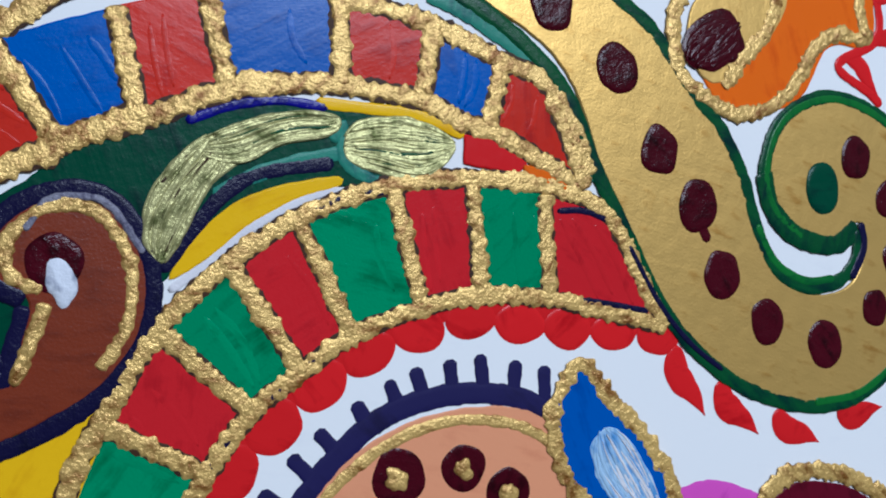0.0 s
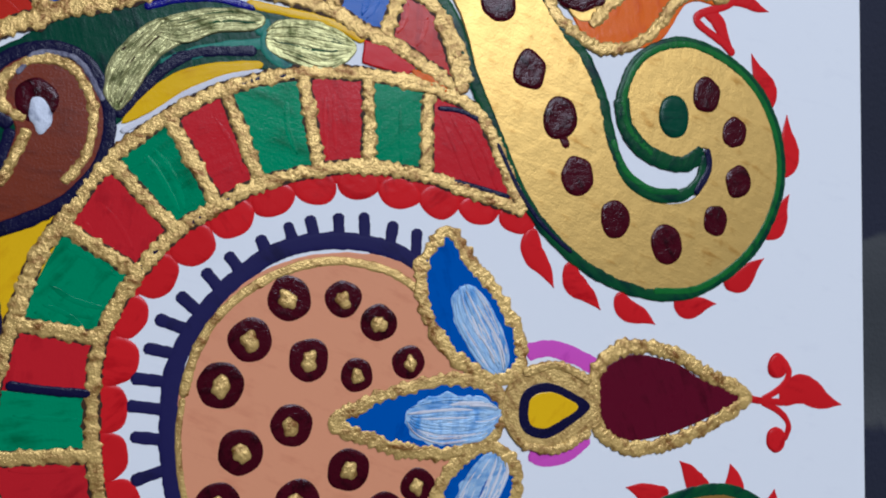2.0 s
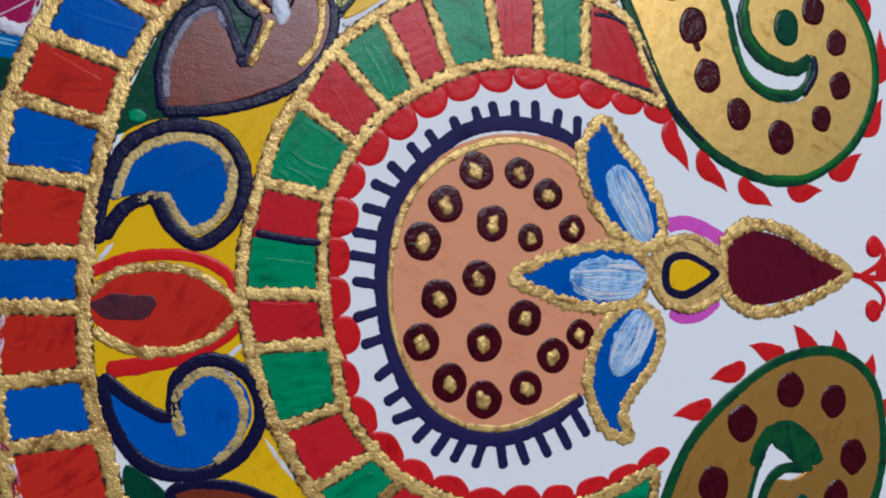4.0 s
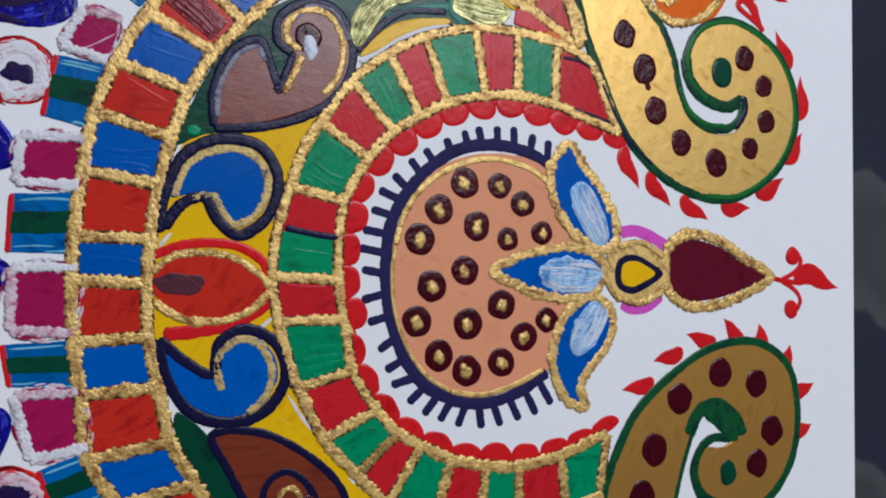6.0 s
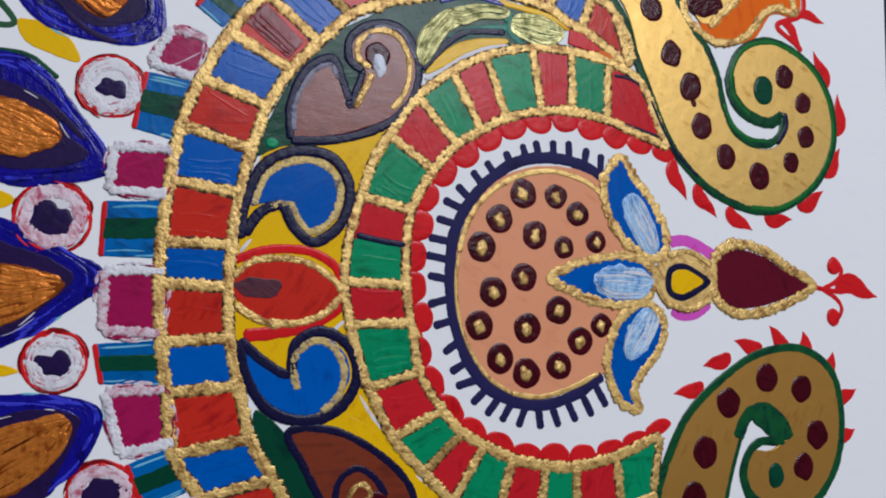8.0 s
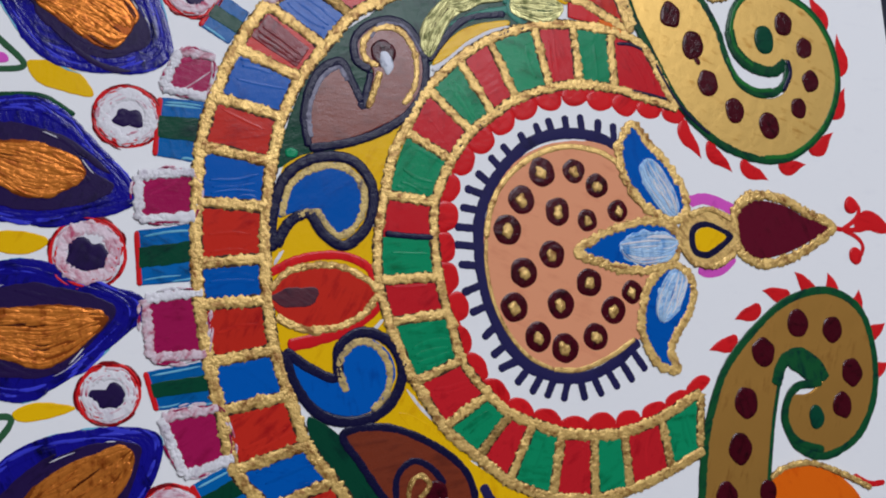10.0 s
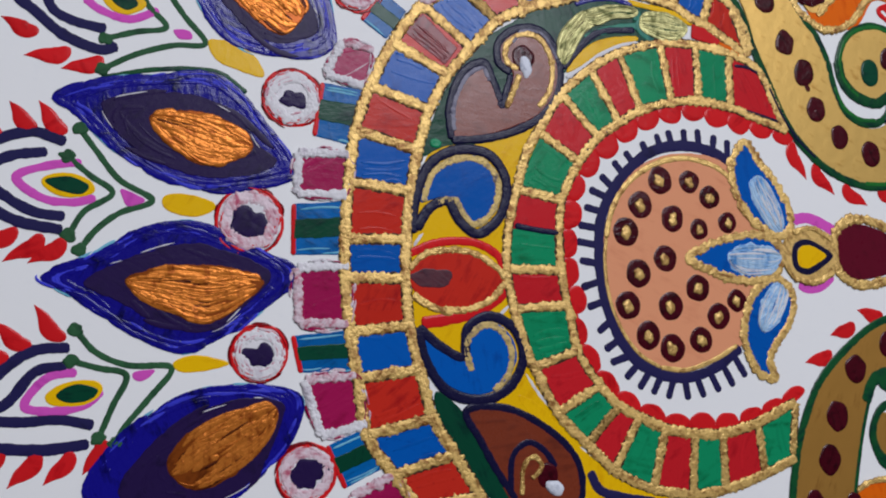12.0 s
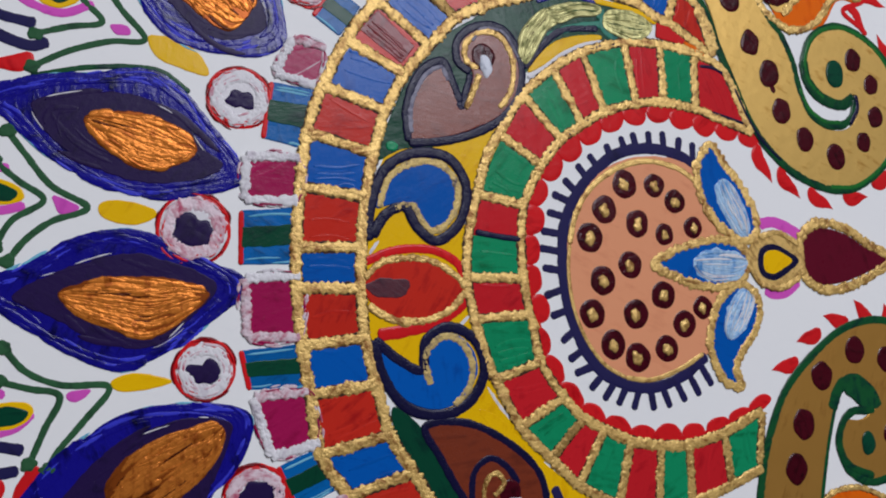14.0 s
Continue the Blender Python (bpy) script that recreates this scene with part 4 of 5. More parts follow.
for points in ([(81.4, -28.2), (71.9, -31.2)], [(90.4, -20.2), (81.5, -23.6)], [(101.4, -17.9), (91.9, -16.4)], [(110.9, -18.1), (104.0, -12.1)], [(118.8, -20.9), (115.8, -13.5)], [(125.6, -27.4), (126.5, -19.5)], [(127.6, -35.5), (134.8, -30.4)], [(127.9, -46.2), (134.0, -42.1)]):
    flame(points, 4.45, FLAMERED, lower)

# ---- orange flowers beyond the scrolls ----
flower = patch("orange_flower", [(79.3, 81.2), (83.0, 90.1), (93.5, 95.9), (105.3, 102.2), (114.6, 98.5), (117.4, 85.9), (114.7, 80.3), (106.6, 80.0), (99.7, 71.5), (87.1, 69.0), (81.4, 74.1)], ORANGE, painting, 0.08, 0.2, label="orange flower with a gold edge and maroon heart")
patch("gold_heart", [(78.4, 80.2), (81.1, 88.1), (90.6, 93.3), (97.9, 90.7), (97.6, 85.2), (88.9, 76.7), (82.3, 74.2)], SCROLLGOLD, flower, 0.2, 0.2)
dab("maroon_heart", [(83.3, 80.5)][0], 6.4, 4.4, MAROON, flower, 0.36, 0.2, 24, 0, 0.14)
lens_brush("maroon_brushwork", [(77.4, 77.6), (82.0, 76.6), (87.6, 79.4), (89.2, 83.6), (84.0, 84.2), (79.0, 81.6)], MAROON, flower, 60, 16, 1.0, 0.52, 0.2, 91, (0.5, 0.95))
rope("gold_edge", [(80.0, 72.8), (76.8, 76.0), (76.0, 81.2), (77.8, 88.0), (84.6, 93.0), (93.0, 94.2), (96.6, 90.0), (94.6, 83.6), (88.8, 78.0), (84.6, 73.6)], 2.7, GOLD, flower, 0.3, 0.3)
rope("gold_edge", [(114.6, 96.7), (114.1, 86.2), (115.0, 81.5), (108.5, 82.3), (103.2, 79.4), (100.0, 75.0), (94.2, 70.6), (86.6, 69.4), (79.4, 73.0)], 2.5, GOLD, flower, 0.3, 0.3)
stroke("red_edge", [(114.8, 100.3), (118.2, 88.6), (117.4, 81.5), (108.6, 77.2), (114.8, 72.6), (117.5, 70.3)], 1.72, FLAMERED, flower, 0.1, 0.25)
for points in ([(116.8, 81.1), (126.2, 79.9)], [(115.7, 87.9), (122.3, 88.8)], [(109.5, 94.2), (116.4, 98.1)], [(110.0, 78.8), (117.4, 71.2)]):
    flame(points, 3.16, FLAMERED, flower)
flower_b = patch("orange_flower", [(86.7, -69.9), (92.5, -67.4), (101.4, -67.9), (111.8, -72.9), (117.7, -81.0), (109.8, -85.2), (90.4, -80.8)], ORANGE, painting, 0.08, 0.2, label="orange flower with a gold edge and maroon heart")
rope("gold_edge", [(86.8, -69.1), (92.6, -66.8), (101.5, -67.1), (112.0, -71.8), (121.5, -77.5)], 1.86, GOLD, flower_b, 0.25, 0.5)
dab("maroon_heart", [(85.5, -72.5)][0], 3.0, 3.6, MAROON, flower_b, 0.3, 0.3)
stroke("red_edge", [(116.0, -73.0), (121.3, -76.2), (127.0, -76.8)], 1.72, FLAMERED, flower_b, 0.1, 0.25)


# ---- paisleys and the red eye ----
paisley = patch("brown_paisley", [(-34.1, 31.3), (-34.3, 39.1), (-30.7, 47.5), (-25.1, 50.8), (-22.6, 45.9), (-20.4, 41.0), (-17.1, 47.0), (-17.0, 50.1), (-20.2, 52.3), (-19.8, 57.1), (-14.4, 61.0), (-7.9, 60.1), (-3.8, 53.8), (-4.3, 45.5), (-9.3, 38.7), (-17.3, 34.6), (-25.5, 32.1)], BROWN, painting, 0.22, 0.18, label="chestnut paisley with a white gem and dark edge")
stroke("navy_edge", [(-34.6, 30.7), (-34.8, 39.5), (-31.1, 48.4), (-24.9, 51.7), (-22.4, 46.4), (-20.4, 41.2)], 2.16, NAVY, paisley, 0.3, 0.3, lumps=0.3)
stroke("navy_edge", [(-17.2, 49.4), (-20.7, 52.2), (-20.2, 57.9), (-14.4, 61.8), (-7.4, 61.1), (-3.1, 53.9), (-3.7, 45.0), (-8.9, 37.9), (-17.3, 33.4), (-25.5, 31.3), (-34.6, 30.5)], 2.30, NAVY, paisley, 0.3, 0.3, lumps=0.3)
rope("gold_line", [(-19.0, 39.7), (-16.7, 44.7), (-14.9, 48.9)], 1.87, GOLD, paisley, 0.34, 0.4)
rope("gold_line", [(-15.3, 50.3), (-18.5, 52.7), (-18.1, 57.1), (-13.6, 60.2), (-8.5, 59.2), (-5.3, 53.2), (-6.1, 45.6), (-9.6, 40.4)], 1.7, GOLD, paisley, 0.34, 0.26)
# Two grey lines put the sheen along the dark edge into colour.
rope("silver_line", [(-33.9, 33.0), (-33.7, 39.6), (-30.3, 47.0), (-25.5, 50.2), (-23.5, 46.8)], 1.4, SHEENGREY, paisley, 0.32, 0.16)
rope("silver_line", [(-16.5, 57.6), (-13.6, 61.0), (-7.6, 60.4), (-3.6, 54.0)], 0.9, SHEENGREY, paisley, 0.46, 0.12)
stroke("navy_edge", [(-21.2, 41.4), (-19.9, 40.2), (-18.6, 44.6), (-17.2, 48.8)], 1.9, NAVY, paisley, 0.3, 0.3, lumps=0.3)
dab("maroon_ring", [(-13.7, 53.6)][0], 3.3, 3.6, MAROON, paisley, 0.36, 0.25)
dab("white_gem", [(-13.0, 51.2)][0], 1.8, 3.0, SILVER, paisley, 0.5, 0.35, 8, 0, 0.16, dome=True)

paisley = patch("blue_paisley", [(-43.6, 14.4), (-40.3, 22.0), (-33.2, 26.3), (-25.6, 25.7), (-21.9, 19.4), (-23.3, 12.3), (-28.6, 8.3), (-32.4, 11.8), (-35.1, 15.3), (-39.6, 15.0)], BLUE, painting, 0.22, 0.18, label="cobalt paisley in a thick navy outline")
stroke("navy_edge", [(-45.8, 6.2), (-44.7, 15.2), (-40.7, 24.0), (-32.8, 28.0), (-24.1, 26.8), (-19.8, 19.7), (-21.6, 11.2), (-28.0, 6.1), (-33.2, 9.5), (-36.0, 14.5), (-40.9, 12.8), (-44.9, 7.2)], 2.64, NAVY, paisley, 0.3, 0.35)
rope("gold_line", [(-42.8, 14.3), (-39.8, 21.7), (-32.9, 25.6), (-26.0, 24.9), (-22.2, 19.3), (-23.9, 12.1), (-29.0, 8.6), (-31.9, 11.2), (-34.4, 14.9), (-39.0, 14.2)], 1.9, OLDGOLD, paisley, 0.3, 0.18)

paisley = patch("blue_paisley", [(-44.6, -18.4), (-39.3, -22.9), (-33.1, -25.4), (-31.6, -18.9), (-26.0, -16.6), (-20.6, -19.7), (-18.6, -26.1), (-22.4, -32.4), (-29.0, -35.1), (-36.9, -32.8), (-42.3, -26.3)], BLUE, painting, 0.22, 0.18, label="cobalt paisley in a thick navy outline")
stroke("navy_edge", [(-45.1, -17.5), (-39.3, -22.5), (-33.2, -25.4), (-31.9, -18.3), (-25.9, -15.2), (-19.1, -18.7), (-16.8, -26.3), (-21.1, -33.7), (-28.8, -36.4), (-37.5, -33.9), (-43.0, -26.2), (-45.1, -17.5)], 2.64, NAVY, paisley, 0.3, 0.35)
rope("gold_line", [(-31.2, -29.0), (-32.4, -22.3), (-28.2, -17.7), (-23.1, -18.8), (-20.1, -24.7), (-21.5, -30.6), (-25.3, -34.3)], 2.0, OLDGOLD, paisley, 0.3, 0.18)

paisley = patch("brown_paisley", [(-32.6, -39.2), (-20.7, -39.8), (-10.0, -45.6), (-2.8, -54.1), (-2.3, -63.7), (-11.2, -67.1), (-20.3, -63.6), (-26.0, -54.3)], BROWN, painting, 0.22, 0.18, label="chestnut paisley with a white gem and dark edge")
stroke("navy_edge", [(-20.3, -62.2), (-25.2, -54.3), (-29.4, -46.5), (-32.8, -38.9), (-22.2, -38.9), (-11.2, -44.6), (-3.2, -52.7), (-1.7, -62.3), (-6.5, -67.5)], 2.07, NAVY, paisley, 0.3, 0.3, lumps=0.3)
stroke("navy_edge", [(-21.7, -60.7), (-21.0, -51.5), (-16.7, -47.9), (-12.2, -50.1), (-8.9, -54.8)], 1.93, NAVY, paisley, 0.3, 0.3, lumps=0.3)
rope("gold_line", [(-18.7, -61.0), (-18.0, -54.1), (-15.1, -51.6), (-12.9, -54.2), (-15.7, -57.1)], 1.38, GOLD, paisley, 0.34, 0.42)
dab("maroon_ring", [(-11.3, -56.7)][0], 3.0, 3.4, MAROON, paisley, 0.36, 0.25)
dab("white_gem", [(-9.5, -59.8)][0], 1.8, 2.8, SILVER, paisley, 0.5, 0.6, 60, 0, 0.12, dome=True)

eye = patch("red_eye", [(-47.8, -3.9), (-42.7, 0.7), (-31.9, 2.1), (-23.4, -1.6), (-20.5, -6.1), (-24.1, -11.2), (-33.0, -14.3), (-42.7, -11.6)], WARMRED, painting, 0.22, 0.18, label="vermilion almond eye with dark pupil and gold edge")
stroke("red_arc", [(-46.8, 1.1), (-38.6, 3.9), (-29.4, 3.8), (-22.9, 0.4), (-21.1, -4.4)], 2.21, FLAMERED, eye, 0.16, 0.3)
stroke("red_arc", [(-21.2, -5.4), (-22.3, -9.7), (-27.9, -13.4), (-35.6, -15.5), (-44.1, -16.5)], 3.04, FLAMERED, eye, 0.16, 0.3)
rope("gold_line", [(-47.0, -2.9), (-41.7, 1.2), (-31.2, 1.5), (-23.5, -2.7), (-21.1, -5.8)], 1.8, GOLD, eye, 0.3, 0.26)
rope("gold_line", [(-21.1, -6.5), (-25.6, -11.1), (-33.0, -13.5), (-40.7, -12.7), (-46.1, -9.2)], 2.0, GOLD, eye, 0.3, 0.26)
patch("pupil", [(-47.1, -4.5), (-43.6, -3.0), (-36.9, -3.1), (-35.6, -5.0), (-37.7, -7.5), (-43.9, -7.5)], PUPIL, eye, 0.38, 0.08, wobble=0.4)


# ---- feather eyes, rosettes and the magenta band ----
def feather_eye(outline, inner, core, degrees, seed):
    whole = patch("feather_eye", outline, ULTRA, painting, 0.05, 0.2, label="ultramarine almond feather eye with copper heart")
    patch("violet_field", inner, VIOLET, whole, 0.22, 0.14, wobble=0.3)
    contour_brush("ultramarine_brushwork", outline, ULTRA, whole, 70, 0.84, 1.0, 12, 1.3, 0.22, 0.09, seed)
    contour_brush("blue_glaze", outline, BRIGHTULTRA, whole, 40, 0.85, 1.0, 6, 0.7, 0.24, 0.07, seed + 1)
    contour_brush("violet_brushwork", inner, VIOLET, whole, 22, 0.5, 1.0, 9, 1.2, 0.33, 0.05, seed + 2, sway=0.3)
    contour_brush("pale_scumble", outline, PALETEAL, whole, 12, 0.98, 1.02, 7, 0.6, 0.16, 0.06, seed + 4)
    # Thin white strokes painted as highlights on the glossy rim.
    contour_brush("white_glint", inner, WHITE, whole, 4, 0.95, 1.04, 6, 0.26, 0.34, 0.08, seed + 5)
    patch("copper_heart", core, COPPERDARK, whole, 0.34, 0.2, wobble=0.3)
    lens_brush("copper_brushwork", core, COPPER, whole, degrees, 76, 1.25, 0.48, 0.22, seed + 3, (0.15, 0.6))
    lens_brush("brown_brushwork", core, SEPIA, whole, degrees + 8, 9, 0.5, 0.56, 0.12, seed + 6, (0.15, 0.45))
    lens_brush("bright_brushwork", core, COPPER, whole, degrees - 6, 16, 0.7, 0.56, 0.2, seed + 7, (0.15, 0.45))
    return whole


feather_eye([(-128.5, 37.2), (-119.2, 41.4), (-106.7, 43.6), (-95.1, 44.3), (-87.9, 40.1), (-81.9, 32.8), (-75.3, 24.4), (-75.1, 20.1), (-86.2, 17.1), (-96.7, 16.2), (-106.8, 19.2), (-115.5, 24.2), (-121.0, 29.8), (-125.2, 34.4)], [(-119.1, 36.0), (-110.5, 38.8), (-99.1, 39.1), (-89.9, 35.2), (-83.4, 27.3), (-79.4, 23.4), (-86.2, 19.8), (-97.9, 19.4), (-108.1, 23.1), (-115.5, 28.7)], [(-108.5, 33.4), (-102.9, 35.0), (-93.9, 34.1), (-87.3, 30.6), (-85.3, 26.3), (-91.2, 22.6), (-97.9, 22.4), (-104.3, 26.5), (-107.4, 30.0)], -22, 31)
feather_eye([(-131.7, -3.9), (-122.7, 0.3), (-110.6, 6.7), (-100.6, 8.6), (-90.3, 5.7), (-81.2, 1.1), (-75.6, -2.3), (-75.9, -6.3), (-81.4, -11.1), (-90.6, -17.4), (-99.6, -21.3), (-107.0, -20.0), (-116.7, -14.3), (-125.0, -8.3)], [(-122.7, -5.2), (-113.1, 0.3), (-100.6, 3.7), (-89.1, 1.1), (-81.2, -3.6), (-85.3, -9.5), (-94.5, -16.8), (-104.5, -15.8), (-114.3, -10.3)], [(-114.0, -5.3), (-110.4, -2.8), (-100.7, -1.3), (-90.4, -2.2), (-82.9, -5.6), (-88.6, -11.4), (-95.7, -15.3), (-102.0, -13.4), (-109.4, -9.8)], 0, 32)
feather_eye([(-122.7, -51.2), (-117.6, -43.4), (-110.5, -36.5), (-100.9, -31.1), (-89.5, -29.4), (-79.1, -30.5), (-74.4, -33.3), (-75.0, -39.1), (-79.1, -46.0), (-87.0, -53.0), (-95.0, -57.9), (-107.2, -61.1), (-117.9, -59.0)], [(-115.5, -52.2), (-110.5, -43.9), (-102.2, -37.2), (-89.6, -32.9), (-78.9, -34.0), (-80.4, -42.0), (-86.0, -51.8), (-97.4, -57.1), (-109.6, -56.7)], [(-105.0, -45.7), (-99.7, -39.3), (-90.9, -35.7), (-81.8, -34.3), (-80.0, -38.2), (-84.6, -45.6), (-92.4, -51.3), (-98.6, -53.1), (-103.5, -50.0)], 38, 33)
feather_eye([(-108.0, 86.2), (-103.6, 77.8), (-99.3, 65.3), (-92.5, 54.8), (-82.9, 50.1), (-71.4, 50.1), (-65.4, 53.5), (-64.7, 59.1), (-67.7, 71.6), (-71.8, 81.2), (-86.1, 90.1), (-99.5, 90.7)], [(-101.0, 83.9), (-98.3, 77.3), (-94.2, 67.4), (-88.1, 57.5), (-79.0, 52.8), (-69.1, 57.0), (-71.9, 67.3), (-76.4, 79.6), (-87.5, 85.9)], [(-93.5, 67.4), (-90.0, 70.9), (-81.9, 70.5), (-74.4, 67.9), (-71.4, 62.5), (-77.0, 55.1), (-83.2, 57.5), (-88.5, 62.2)], -35, 34)
feather_eye([(-63.0, 85.8), (-57.9, 79.7), (-52.6, 76.7), (-47.1, 76.5), (-42.6, 80.3), (-42.3, 89.8), (-52.8, 96.5)], [(-60.2, 86.7), (-55.1, 80.5), (-49.7, 79.0), (-45.0, 82.4), (-45.6, 89.6), (-53.0, 93.6)], [(-56.1, 87.6), (-53.6, 83.4), (-49.5, 82.9), (-47.8, 88.1), (-51.7, 91.5)], -50, 35)
stroke("teal_edge", [(-119.2, 42.0), (-106.7, 44.7), (-93.8, 44.9), (-86.5, 40.2)], 1.24, OUTLINEGREEN, painting, 0.06, 0.12)


def rosette(c, size, hole, seed):
    whole = dab("rosette", c, size, size, FLAMERED, painting, 0.02, 0.1, rugged=0.05, label="white rosette with red ring and navy heart")
    def ring(r, wobble):
        return [(c[0] + math.cos(a) * r * (1 + wobble * rough2(math.cos(a) * 3, math.sin(a) * 3, 1, seed)), c[1] + math.sin(a) * r * (1 + wobble * rough2(math.cos(a) * 3, math.sin(a) * 3, 1, seed + 3))) for a in (math.tau * k / 14 for k in range(14))]
    dab("white_ground", c, size * 0.9, size * 0.9, WHITE, whole, 0.1, 0.14, rugged=0.08)
    rope("white_ring", ring(size * 0.68, 0.16), size * 0.38, WHITE if seed % 2 else PINKWHITE, whole, 0.2, 0.26, True, lumps=1.0, bead=0.7)
    contour_brush("red_stain", ring(size * 0.86, 0.1), FLAMERED, whole, 16, 0.86, 1.08, 3.4, 0.4, 0.34, 0.1, seed + 2)
    contour_brush("dark_rim", ring(size * 0.98, 0.04), DEEPRED, whole, 12, 0.98, 1.05, 5, 0.6, 0.13, 0.16, seed + 4)
    contour_brush("red_brushwork", ring(size * 0.97, 0.03), FLAMERED, whole, 12, 0.97, 1.03, 9, 0.6, 0.12, 0.16, seed)
    contour_brush("pink_brushwork", ring(size * 0.8, 0.1), PINKWHITE, whole, 40, 0.7, 1.12, 3, 0.5, 0.3, 0.2, seed + 1)
    dab("navy_heart", c, hole, hole * 0.84, VIOLET, whole, 0.3, 0.12, 0, 0, 0.4)
    return whole


rosette([(-75.5, 39.4)][0], 7.4, 3.1, 41)
rosette([(-86.1, 9.0)][0], 8.2, 4.3, 42)
rosette([(-84.2, -22.5)][0], 6.8, 3.4, 43)
rosette([(-73.6, -51.2)][0], 7.2, 4.4, 44)
rosette([(-58.8, 69.5)][0], 7.0, 3.9, 46)


def magenta_tile(quad, seed):
    whole = patch("magenta_tile", quad, MAGENTA, painting, 0.1, 0.16, False, label="magenta tile in a lumpy pink-white frame")
    side = Vector(quad[1]) - Vector(quad[0])
    hatch("brushwork", quad, MAGENTA, whole, math.degrees(math.atan2(side.y, side.x)) + 25, 1.6, 1.3, 0.24, 0.035, False, seed, 0.4)
    contour_brush("white_brushwork", quad, WHITE, whole, 22, 0.86, 1.04, 3.5, 0.6, 0.22, 0.22, seed)
    contour_brush("pink_brushwork", quad, PINKWHITE, whole, 30, 0.84, 1.05, 3.0, 0.6, 0.26, 0.22, seed + 100)
    contour_brush("red_brushwork", quad, MAGENTA, whole, 20, 0.88, 1.03, 3.2, 0.5, 0.36, 0.2, seed + 200)
    for a, b in ((quad[0], quad[1]), (quad[2], quad[3]), (quad[3], quad[0])):
        rope("white_crust", [a, Vector(a).lerp(Vector(b), 0.5) + Vector((0, 0.5 * rough2(a[0], b[1], 2))), b], 2.2, WHITE if (seed + int(a[0])) % 2 else PINKWHITE, whole, 0.3, 0.42, lumps=1.1, bead=0.6)
    return whole


def teal_tile(quad, seed):
    """Cross stripes from the first side to the third: pale, blue, dark green, blue, pale."""
    a, b, c, d = (Vector(p) for p in quad)
    whole = patch("teal_tile", quad, TEAL, painting, 0.08, 0.16, False, label="turquoise tile with a dark green stripe")
    def cross(u, v):
        return [a.lerp(d, u), b.lerp(c, u), b.lerp(c, v), a.lerp(d, v)]
    patch("green_stripe", cross(0.3, 0.68), DARKGREEN, whole, 0.2, 0.12, False, 0.25)
    hatch("pale_brushwork", cross(0.02, 0.14), PALETEAL, whole, math.degrees(math.atan2((b - a).y, (b - a).x)), 0.7, 0.5, 0.2, 0.12, False, seed, 0.6)
    hatch("pale_brushwork", cross(0.86, 0.98), PALETEAL, whole, math.degrees(math.atan2((b - a).y, (b - a).x)), 0.7, 0.5, 0.2, 0.12, False, seed + 1, 0.6)
    stroke("red_side", [a, d], 1.3, FLAMERED, whole, 0.15, 0.25)
    return whole


for k, quad in enumerate((
    [(-44.3, 75.5), (-35.8, 78.7), (-33.4, 70.9), (-41.3, 66.6)], [(-62.6, 54.7), (-54.7, 52.9), (-57.6, 43.5), (-67.1, 46.0)], [(-74.2, 25.9), (-61.8, 26.0), (-62.5, 15.5), (-74.8, 15.7)],
    [(-75.0, -2.4), (-62.3, -2.2), (-62.7, -16.3), (-74.8, -15.6)], [(-73.5, -29.2), (-61.1, -28.7), (-58.7, -40.5), (-70.0, -42.7)], [(-62.9, -57.4), (-52.6, -53.3), (-48.4, -61.2), (-59.7, -64.2)],
)):
    whole = magenta_tile(quad, k + 51)
    # The two upper tiles get pale hatching, their sheen put into paint.
    if k < 2:
        hatch("pale_brushwork", quad, PINKWHITE, whole, 12 + 20 * k, 1.0, 0.3, 0.26, 0.08, False, k + 81, 0.3)
for k, quad in enumerate((
    [(-35.3, 81.4), (-28.5, 84.6), (-25.2, 78.8), (-32.1, 74.9)], [(-52.0, 68.5), (-45.7, 63.9), (-51.3, 56.1), (-57.6, 60.6)], [(-67.9, 43.7), (-57.2, 42.5), (-61.2, 28.1), (-70.2, 30.2)],
    [(-75.5, 13.2), (-61.9, 14.2), (-62.8, 0.8), (-75.8, 0.8)], [(-76.2, -18.6), (-62.5, -17.6), (-61.6, -28.0), (-74.4, -27.5)], [(-68.4, -45.1), (-59.3, -41.7), (-54.4, -51.3), (-64.2, -55.4)],
)):
    teal_tile(quad, k + 61)


# ---- small outer feathers ----
def feather(outer, inner, pink, yolk, bud, vee, arms, spot, flames):
    whole = stroke("feather", outer, 2.48, PENNAVY, painting, 0.12, 0.14, label="small navy, pink and green feather with red flames")
    stroke("navy_line", inner, 2.35, PENNAVY, whole, 0.04, 0.14)
    stroke("pink_line", pink, 1.93, PINK, whole, 0.05, 0.12)
    patch("yellow_bud", yolk, YELLOW, whole, 0.06, 0.12)
    patch("green_bud", bud, DARKGREEN, whole, 0.14, 0.14)
    for line in (vee, arms):
        stroke("green_line", line, 1.4, PENGREEN, whole, 0.05, 0.14)
        for end in (line[0], line[-1]):
            dab("green_knob", end, 1.7, 1.5, PENGREEN, whole, 0.06, 0.22, rugged=0.2)
    patch("pink_spot", spot, PINK, whole, 0.05, 0.1)
    for a, b in zip(flames[::2], flames[1::2]):
        flame([a, b], 3.86, FLAMERED, whole)
    return whole


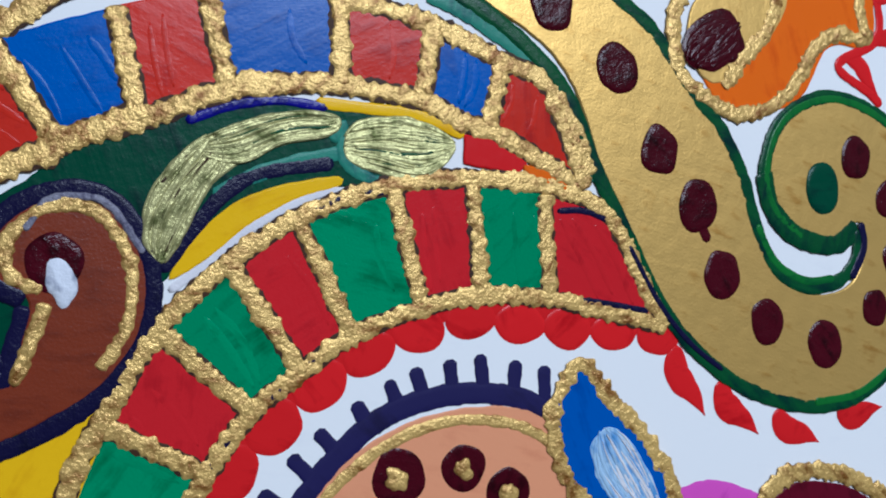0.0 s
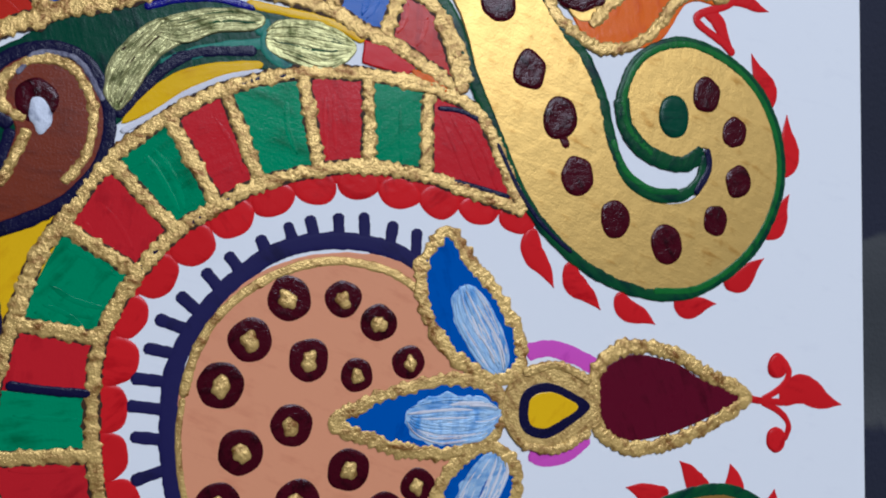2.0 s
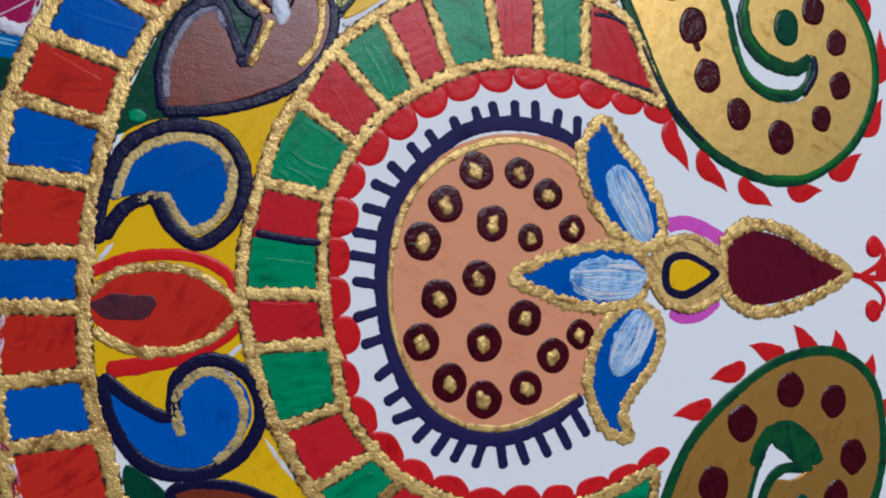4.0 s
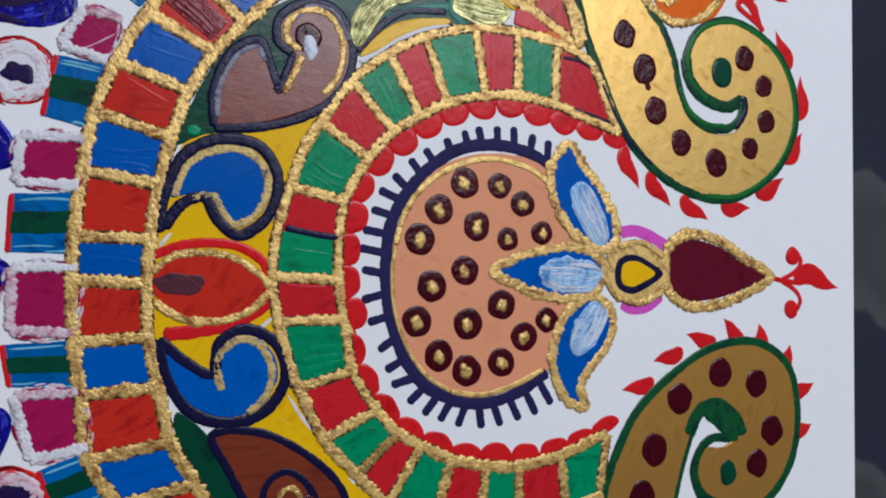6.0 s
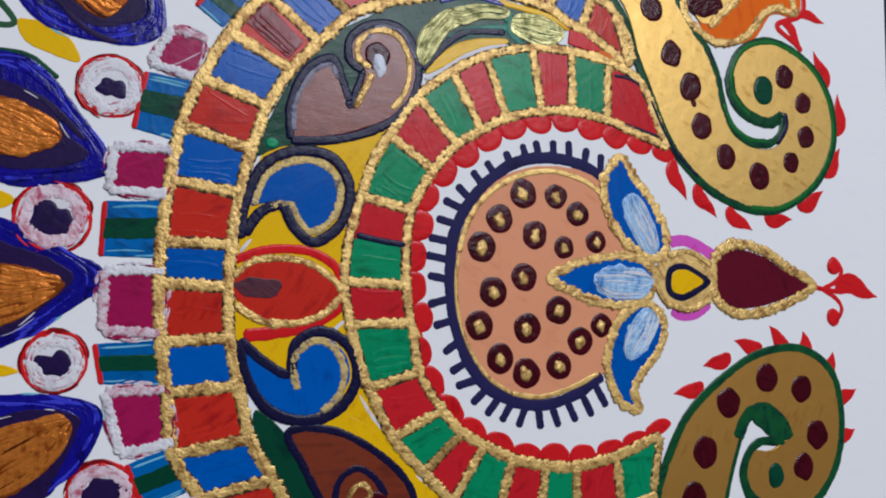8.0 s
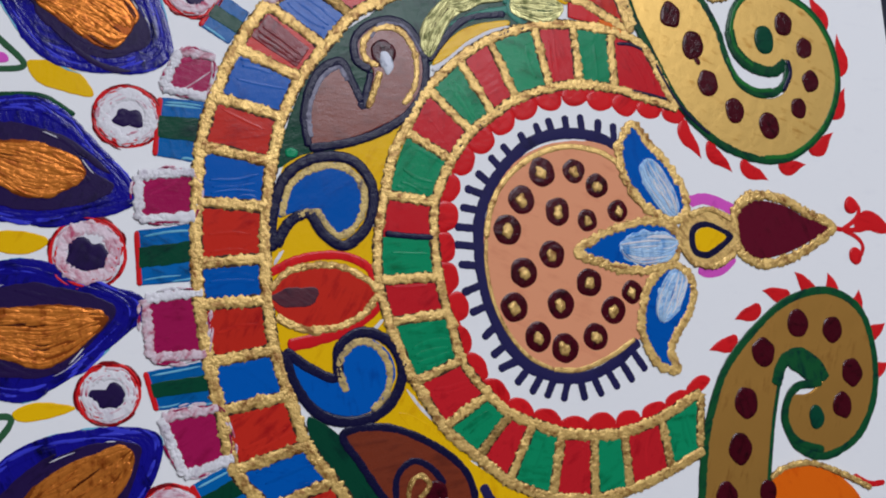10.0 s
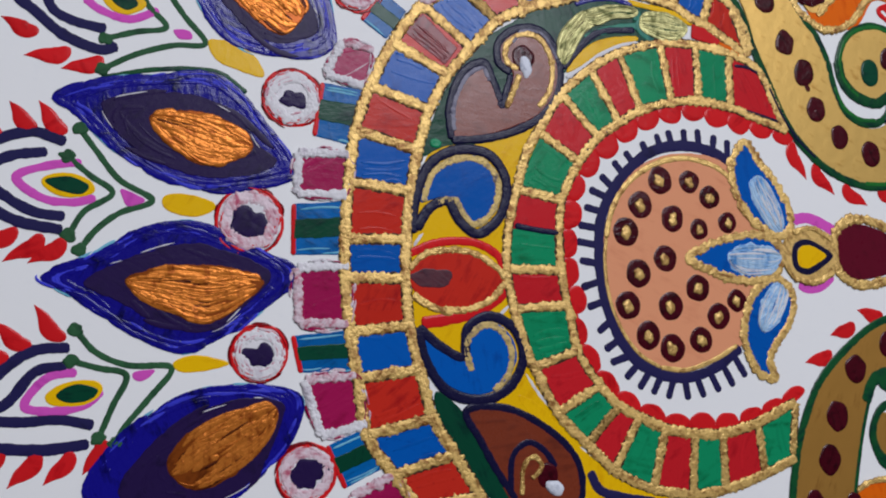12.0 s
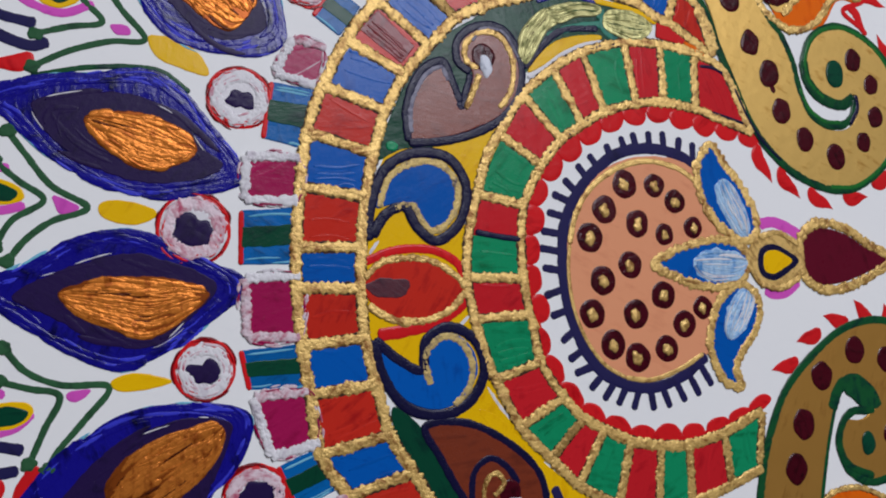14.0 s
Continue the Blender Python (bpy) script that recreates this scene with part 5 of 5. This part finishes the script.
feather([(-126.6, 26.6), (-133.4, 28.7), (-141.4, 26.3), (-148.9, 20.3), (-144.4, 13.6), (-136.7, 8.7), (-127.2, 6.6)], [(-130.4, 24.3), (-138.0, 23.1), (-144.0, 19.2), (-139.0, 14.2), (-133.2, 10.7), (-126.7, 9.6)], [(-123.3, 22.1), (-130.4, 21.1), (-136.8, 18.4), (-131.5, 13.8), (-125.1, 12.9), (-120.3, 14.0)],
        [(-131.6, 18.0), (-126.9, 19.7), (-121.5, 18.0), (-120.6, 15.3), (-124.9, 13.9), (-129.6, 15.1)], [(-131.0, 17.8), (-126.3, 18.9), (-121.8, 17.0), (-123.2, 14.7), (-127.7, 15.4)],
        [(-126.3, 23.5), (-121.5, 19.1), (-116.7, 15.1), (-122.7, 10.9), (-126.0, 5.4)], [(-123.7, 29.8), (-120.3, 25.0), (-115.2, 18.2), (-108.1, 13.6), (-115.2, 10.6), (-120.3, 6.6), (-123.6, 2.1)], [(-114.8, 16.2), (-109.6, 13.7), (-113.3, 12.1), (-114.5, 13.8)],
        [(-144.5, 24.2), (-149.8, 30.9), (-138.9, 26.9), (-146.0, 34.6), (-132.5, 29.4), (-138.3, 35.5), (-126.3, 28.9), (-132.3, 35.9), (-147.0, 16.6), (-150.2, 14.6), (-142.1, 10.1), (-149.3, 10.6), (-136.4, 7.0), (-146.0, 3.2), (-131.4, 5.7), (-139.3, -0.4), (-126.9, 4.8), (-134.3, -0.8)])
feather([(-125.5, -19.6), (-133.5, -20.3), (-141.3, -26.3), (-148.3, -34.2), (-142.6, -39.6), (-132.2, -41.6), (-121.4, -41.0)], [(-126.1, -23.8), (-132.4, -24.6), (-137.4, -30.6), (-142.3, -34.2), (-135.1, -35.4), (-127.7, -35.3), (-120.5, -37.0)], [(-124.0, -25.1), (-130.1, -26.1), (-134.6, -31.9), (-128.9, -33.4), (-122.6, -32.5), (-118.8, -29.4)],
        [(-130.3, -29.7), (-126.1, -27.2), (-120.0, -27.2), (-118.8, -30.0), (-122.6, -32.5), (-128.9, -32.2)], [(-128.4, -29.8), (-124.0, -27.6), (-119.5, -29.0), (-121.2, -31.3), (-126.0, -31.8)],
        [(-125.2, -22.6), (-119.7, -24.4), (-113.7, -26.3), (-116.5, -32.8), (-119.5, -39.9)], [(-124.4, -15.7), (-120.0, -21.0), (-113.1, -24.1), (-104.0, -25.0), (-108.9, -31.7), (-113.7, -37.3), (-116.1, -41.3)], [(-112.1, -25.6), (-107.5, -25.3), (-110.0, -27.7), (-112.2, -27.3)],
        [(-126.3, -17.7), (-132.8, -10.0), (-133.2, -19.0), (-140.9, -13.5), (-137.7, -21.2), (-145.9, -17.9), (-140.5, -25.7), (-148.8, -25.3), (-144.2, -29.0), (-149.4, -28.6), (-142.6, -38.3), (-149.3, -39.9), (-138.6, -40.6), (-147.0, -47.0), (-131.9, -41.8), (-137.8, -49.3), (-125.1, -42.2), (-130.7, -49.2), (-118.6, -40.0), (-122.8, -47.6)])
feather([(-133.7, 66.1), (-137.2, 60.6), (-133.0, 56.4), (-127.4, 51.6), (-119.8, 48.6), (-115.7, 49.7)], [(-131.3, 62.4), (-129.5, 57.3), (-124.7, 54.8), (-118.2, 53.5)], [(-122.9, 60.5), (-119.2, 57.9), (-113.0, 56.3), (-106.6, 59.0)],
        [(-119.2, 62.2), (-114.2, 63.3), (-109.2, 60.4), (-113.0, 57.4), (-117.3, 58.4)], [(-117.9, 61.7), (-113.6, 62.5), (-111.1, 60.0), (-114.2, 58.3)],
        [(-111.9, 65.7), (-108.9, 59.9), (-104.9, 55.0), (-111.5, 53.4), (-118.3, 51.3)], [(-106.8, 72.5), (-105.5, 65.8), (-101.0, 58.4), (-96.0, 51.7), (-103.4, 50.7), (-111.6, 48.0), (-119.0, 44.0)], [(-103.3, 54.5), (-99.8, 54.5), (-99.1, 52.6), (-102.0, 52.4)],
        [(-132.4, 52.1), (-140.2, 54.8), (-125.8, 48.4), (-135.5, 46.2), (-118.9, 46.8), (-127.8, 43.6)])
for points in ([(-105.8, 14.3), (-101.8, 15.4), (-94.8, 13.6), (-94.5, 11.3), (-99.3, 9.8), (-105.0, 11.4)], [(-103.6, -23.7), (-98.3, -22.3), (-91.1, -24.5), (-95.9, -26.0), (-102.1, -26.1)], [(-95.3, 52.6), (-89.7, 52.4), (-84.4, 49.3), (-82.3, 44.3), (-88.5, 45.6), (-93.7, 48.0)], [(-72.4, 82.6), (-67.2, 81.4), (-65.8, 77.2), (-69.4, 77.8)]):
    patch("yellow_dab", points, YELLOW, painting, 0.04, 0.14, label="yellow dab of paint")
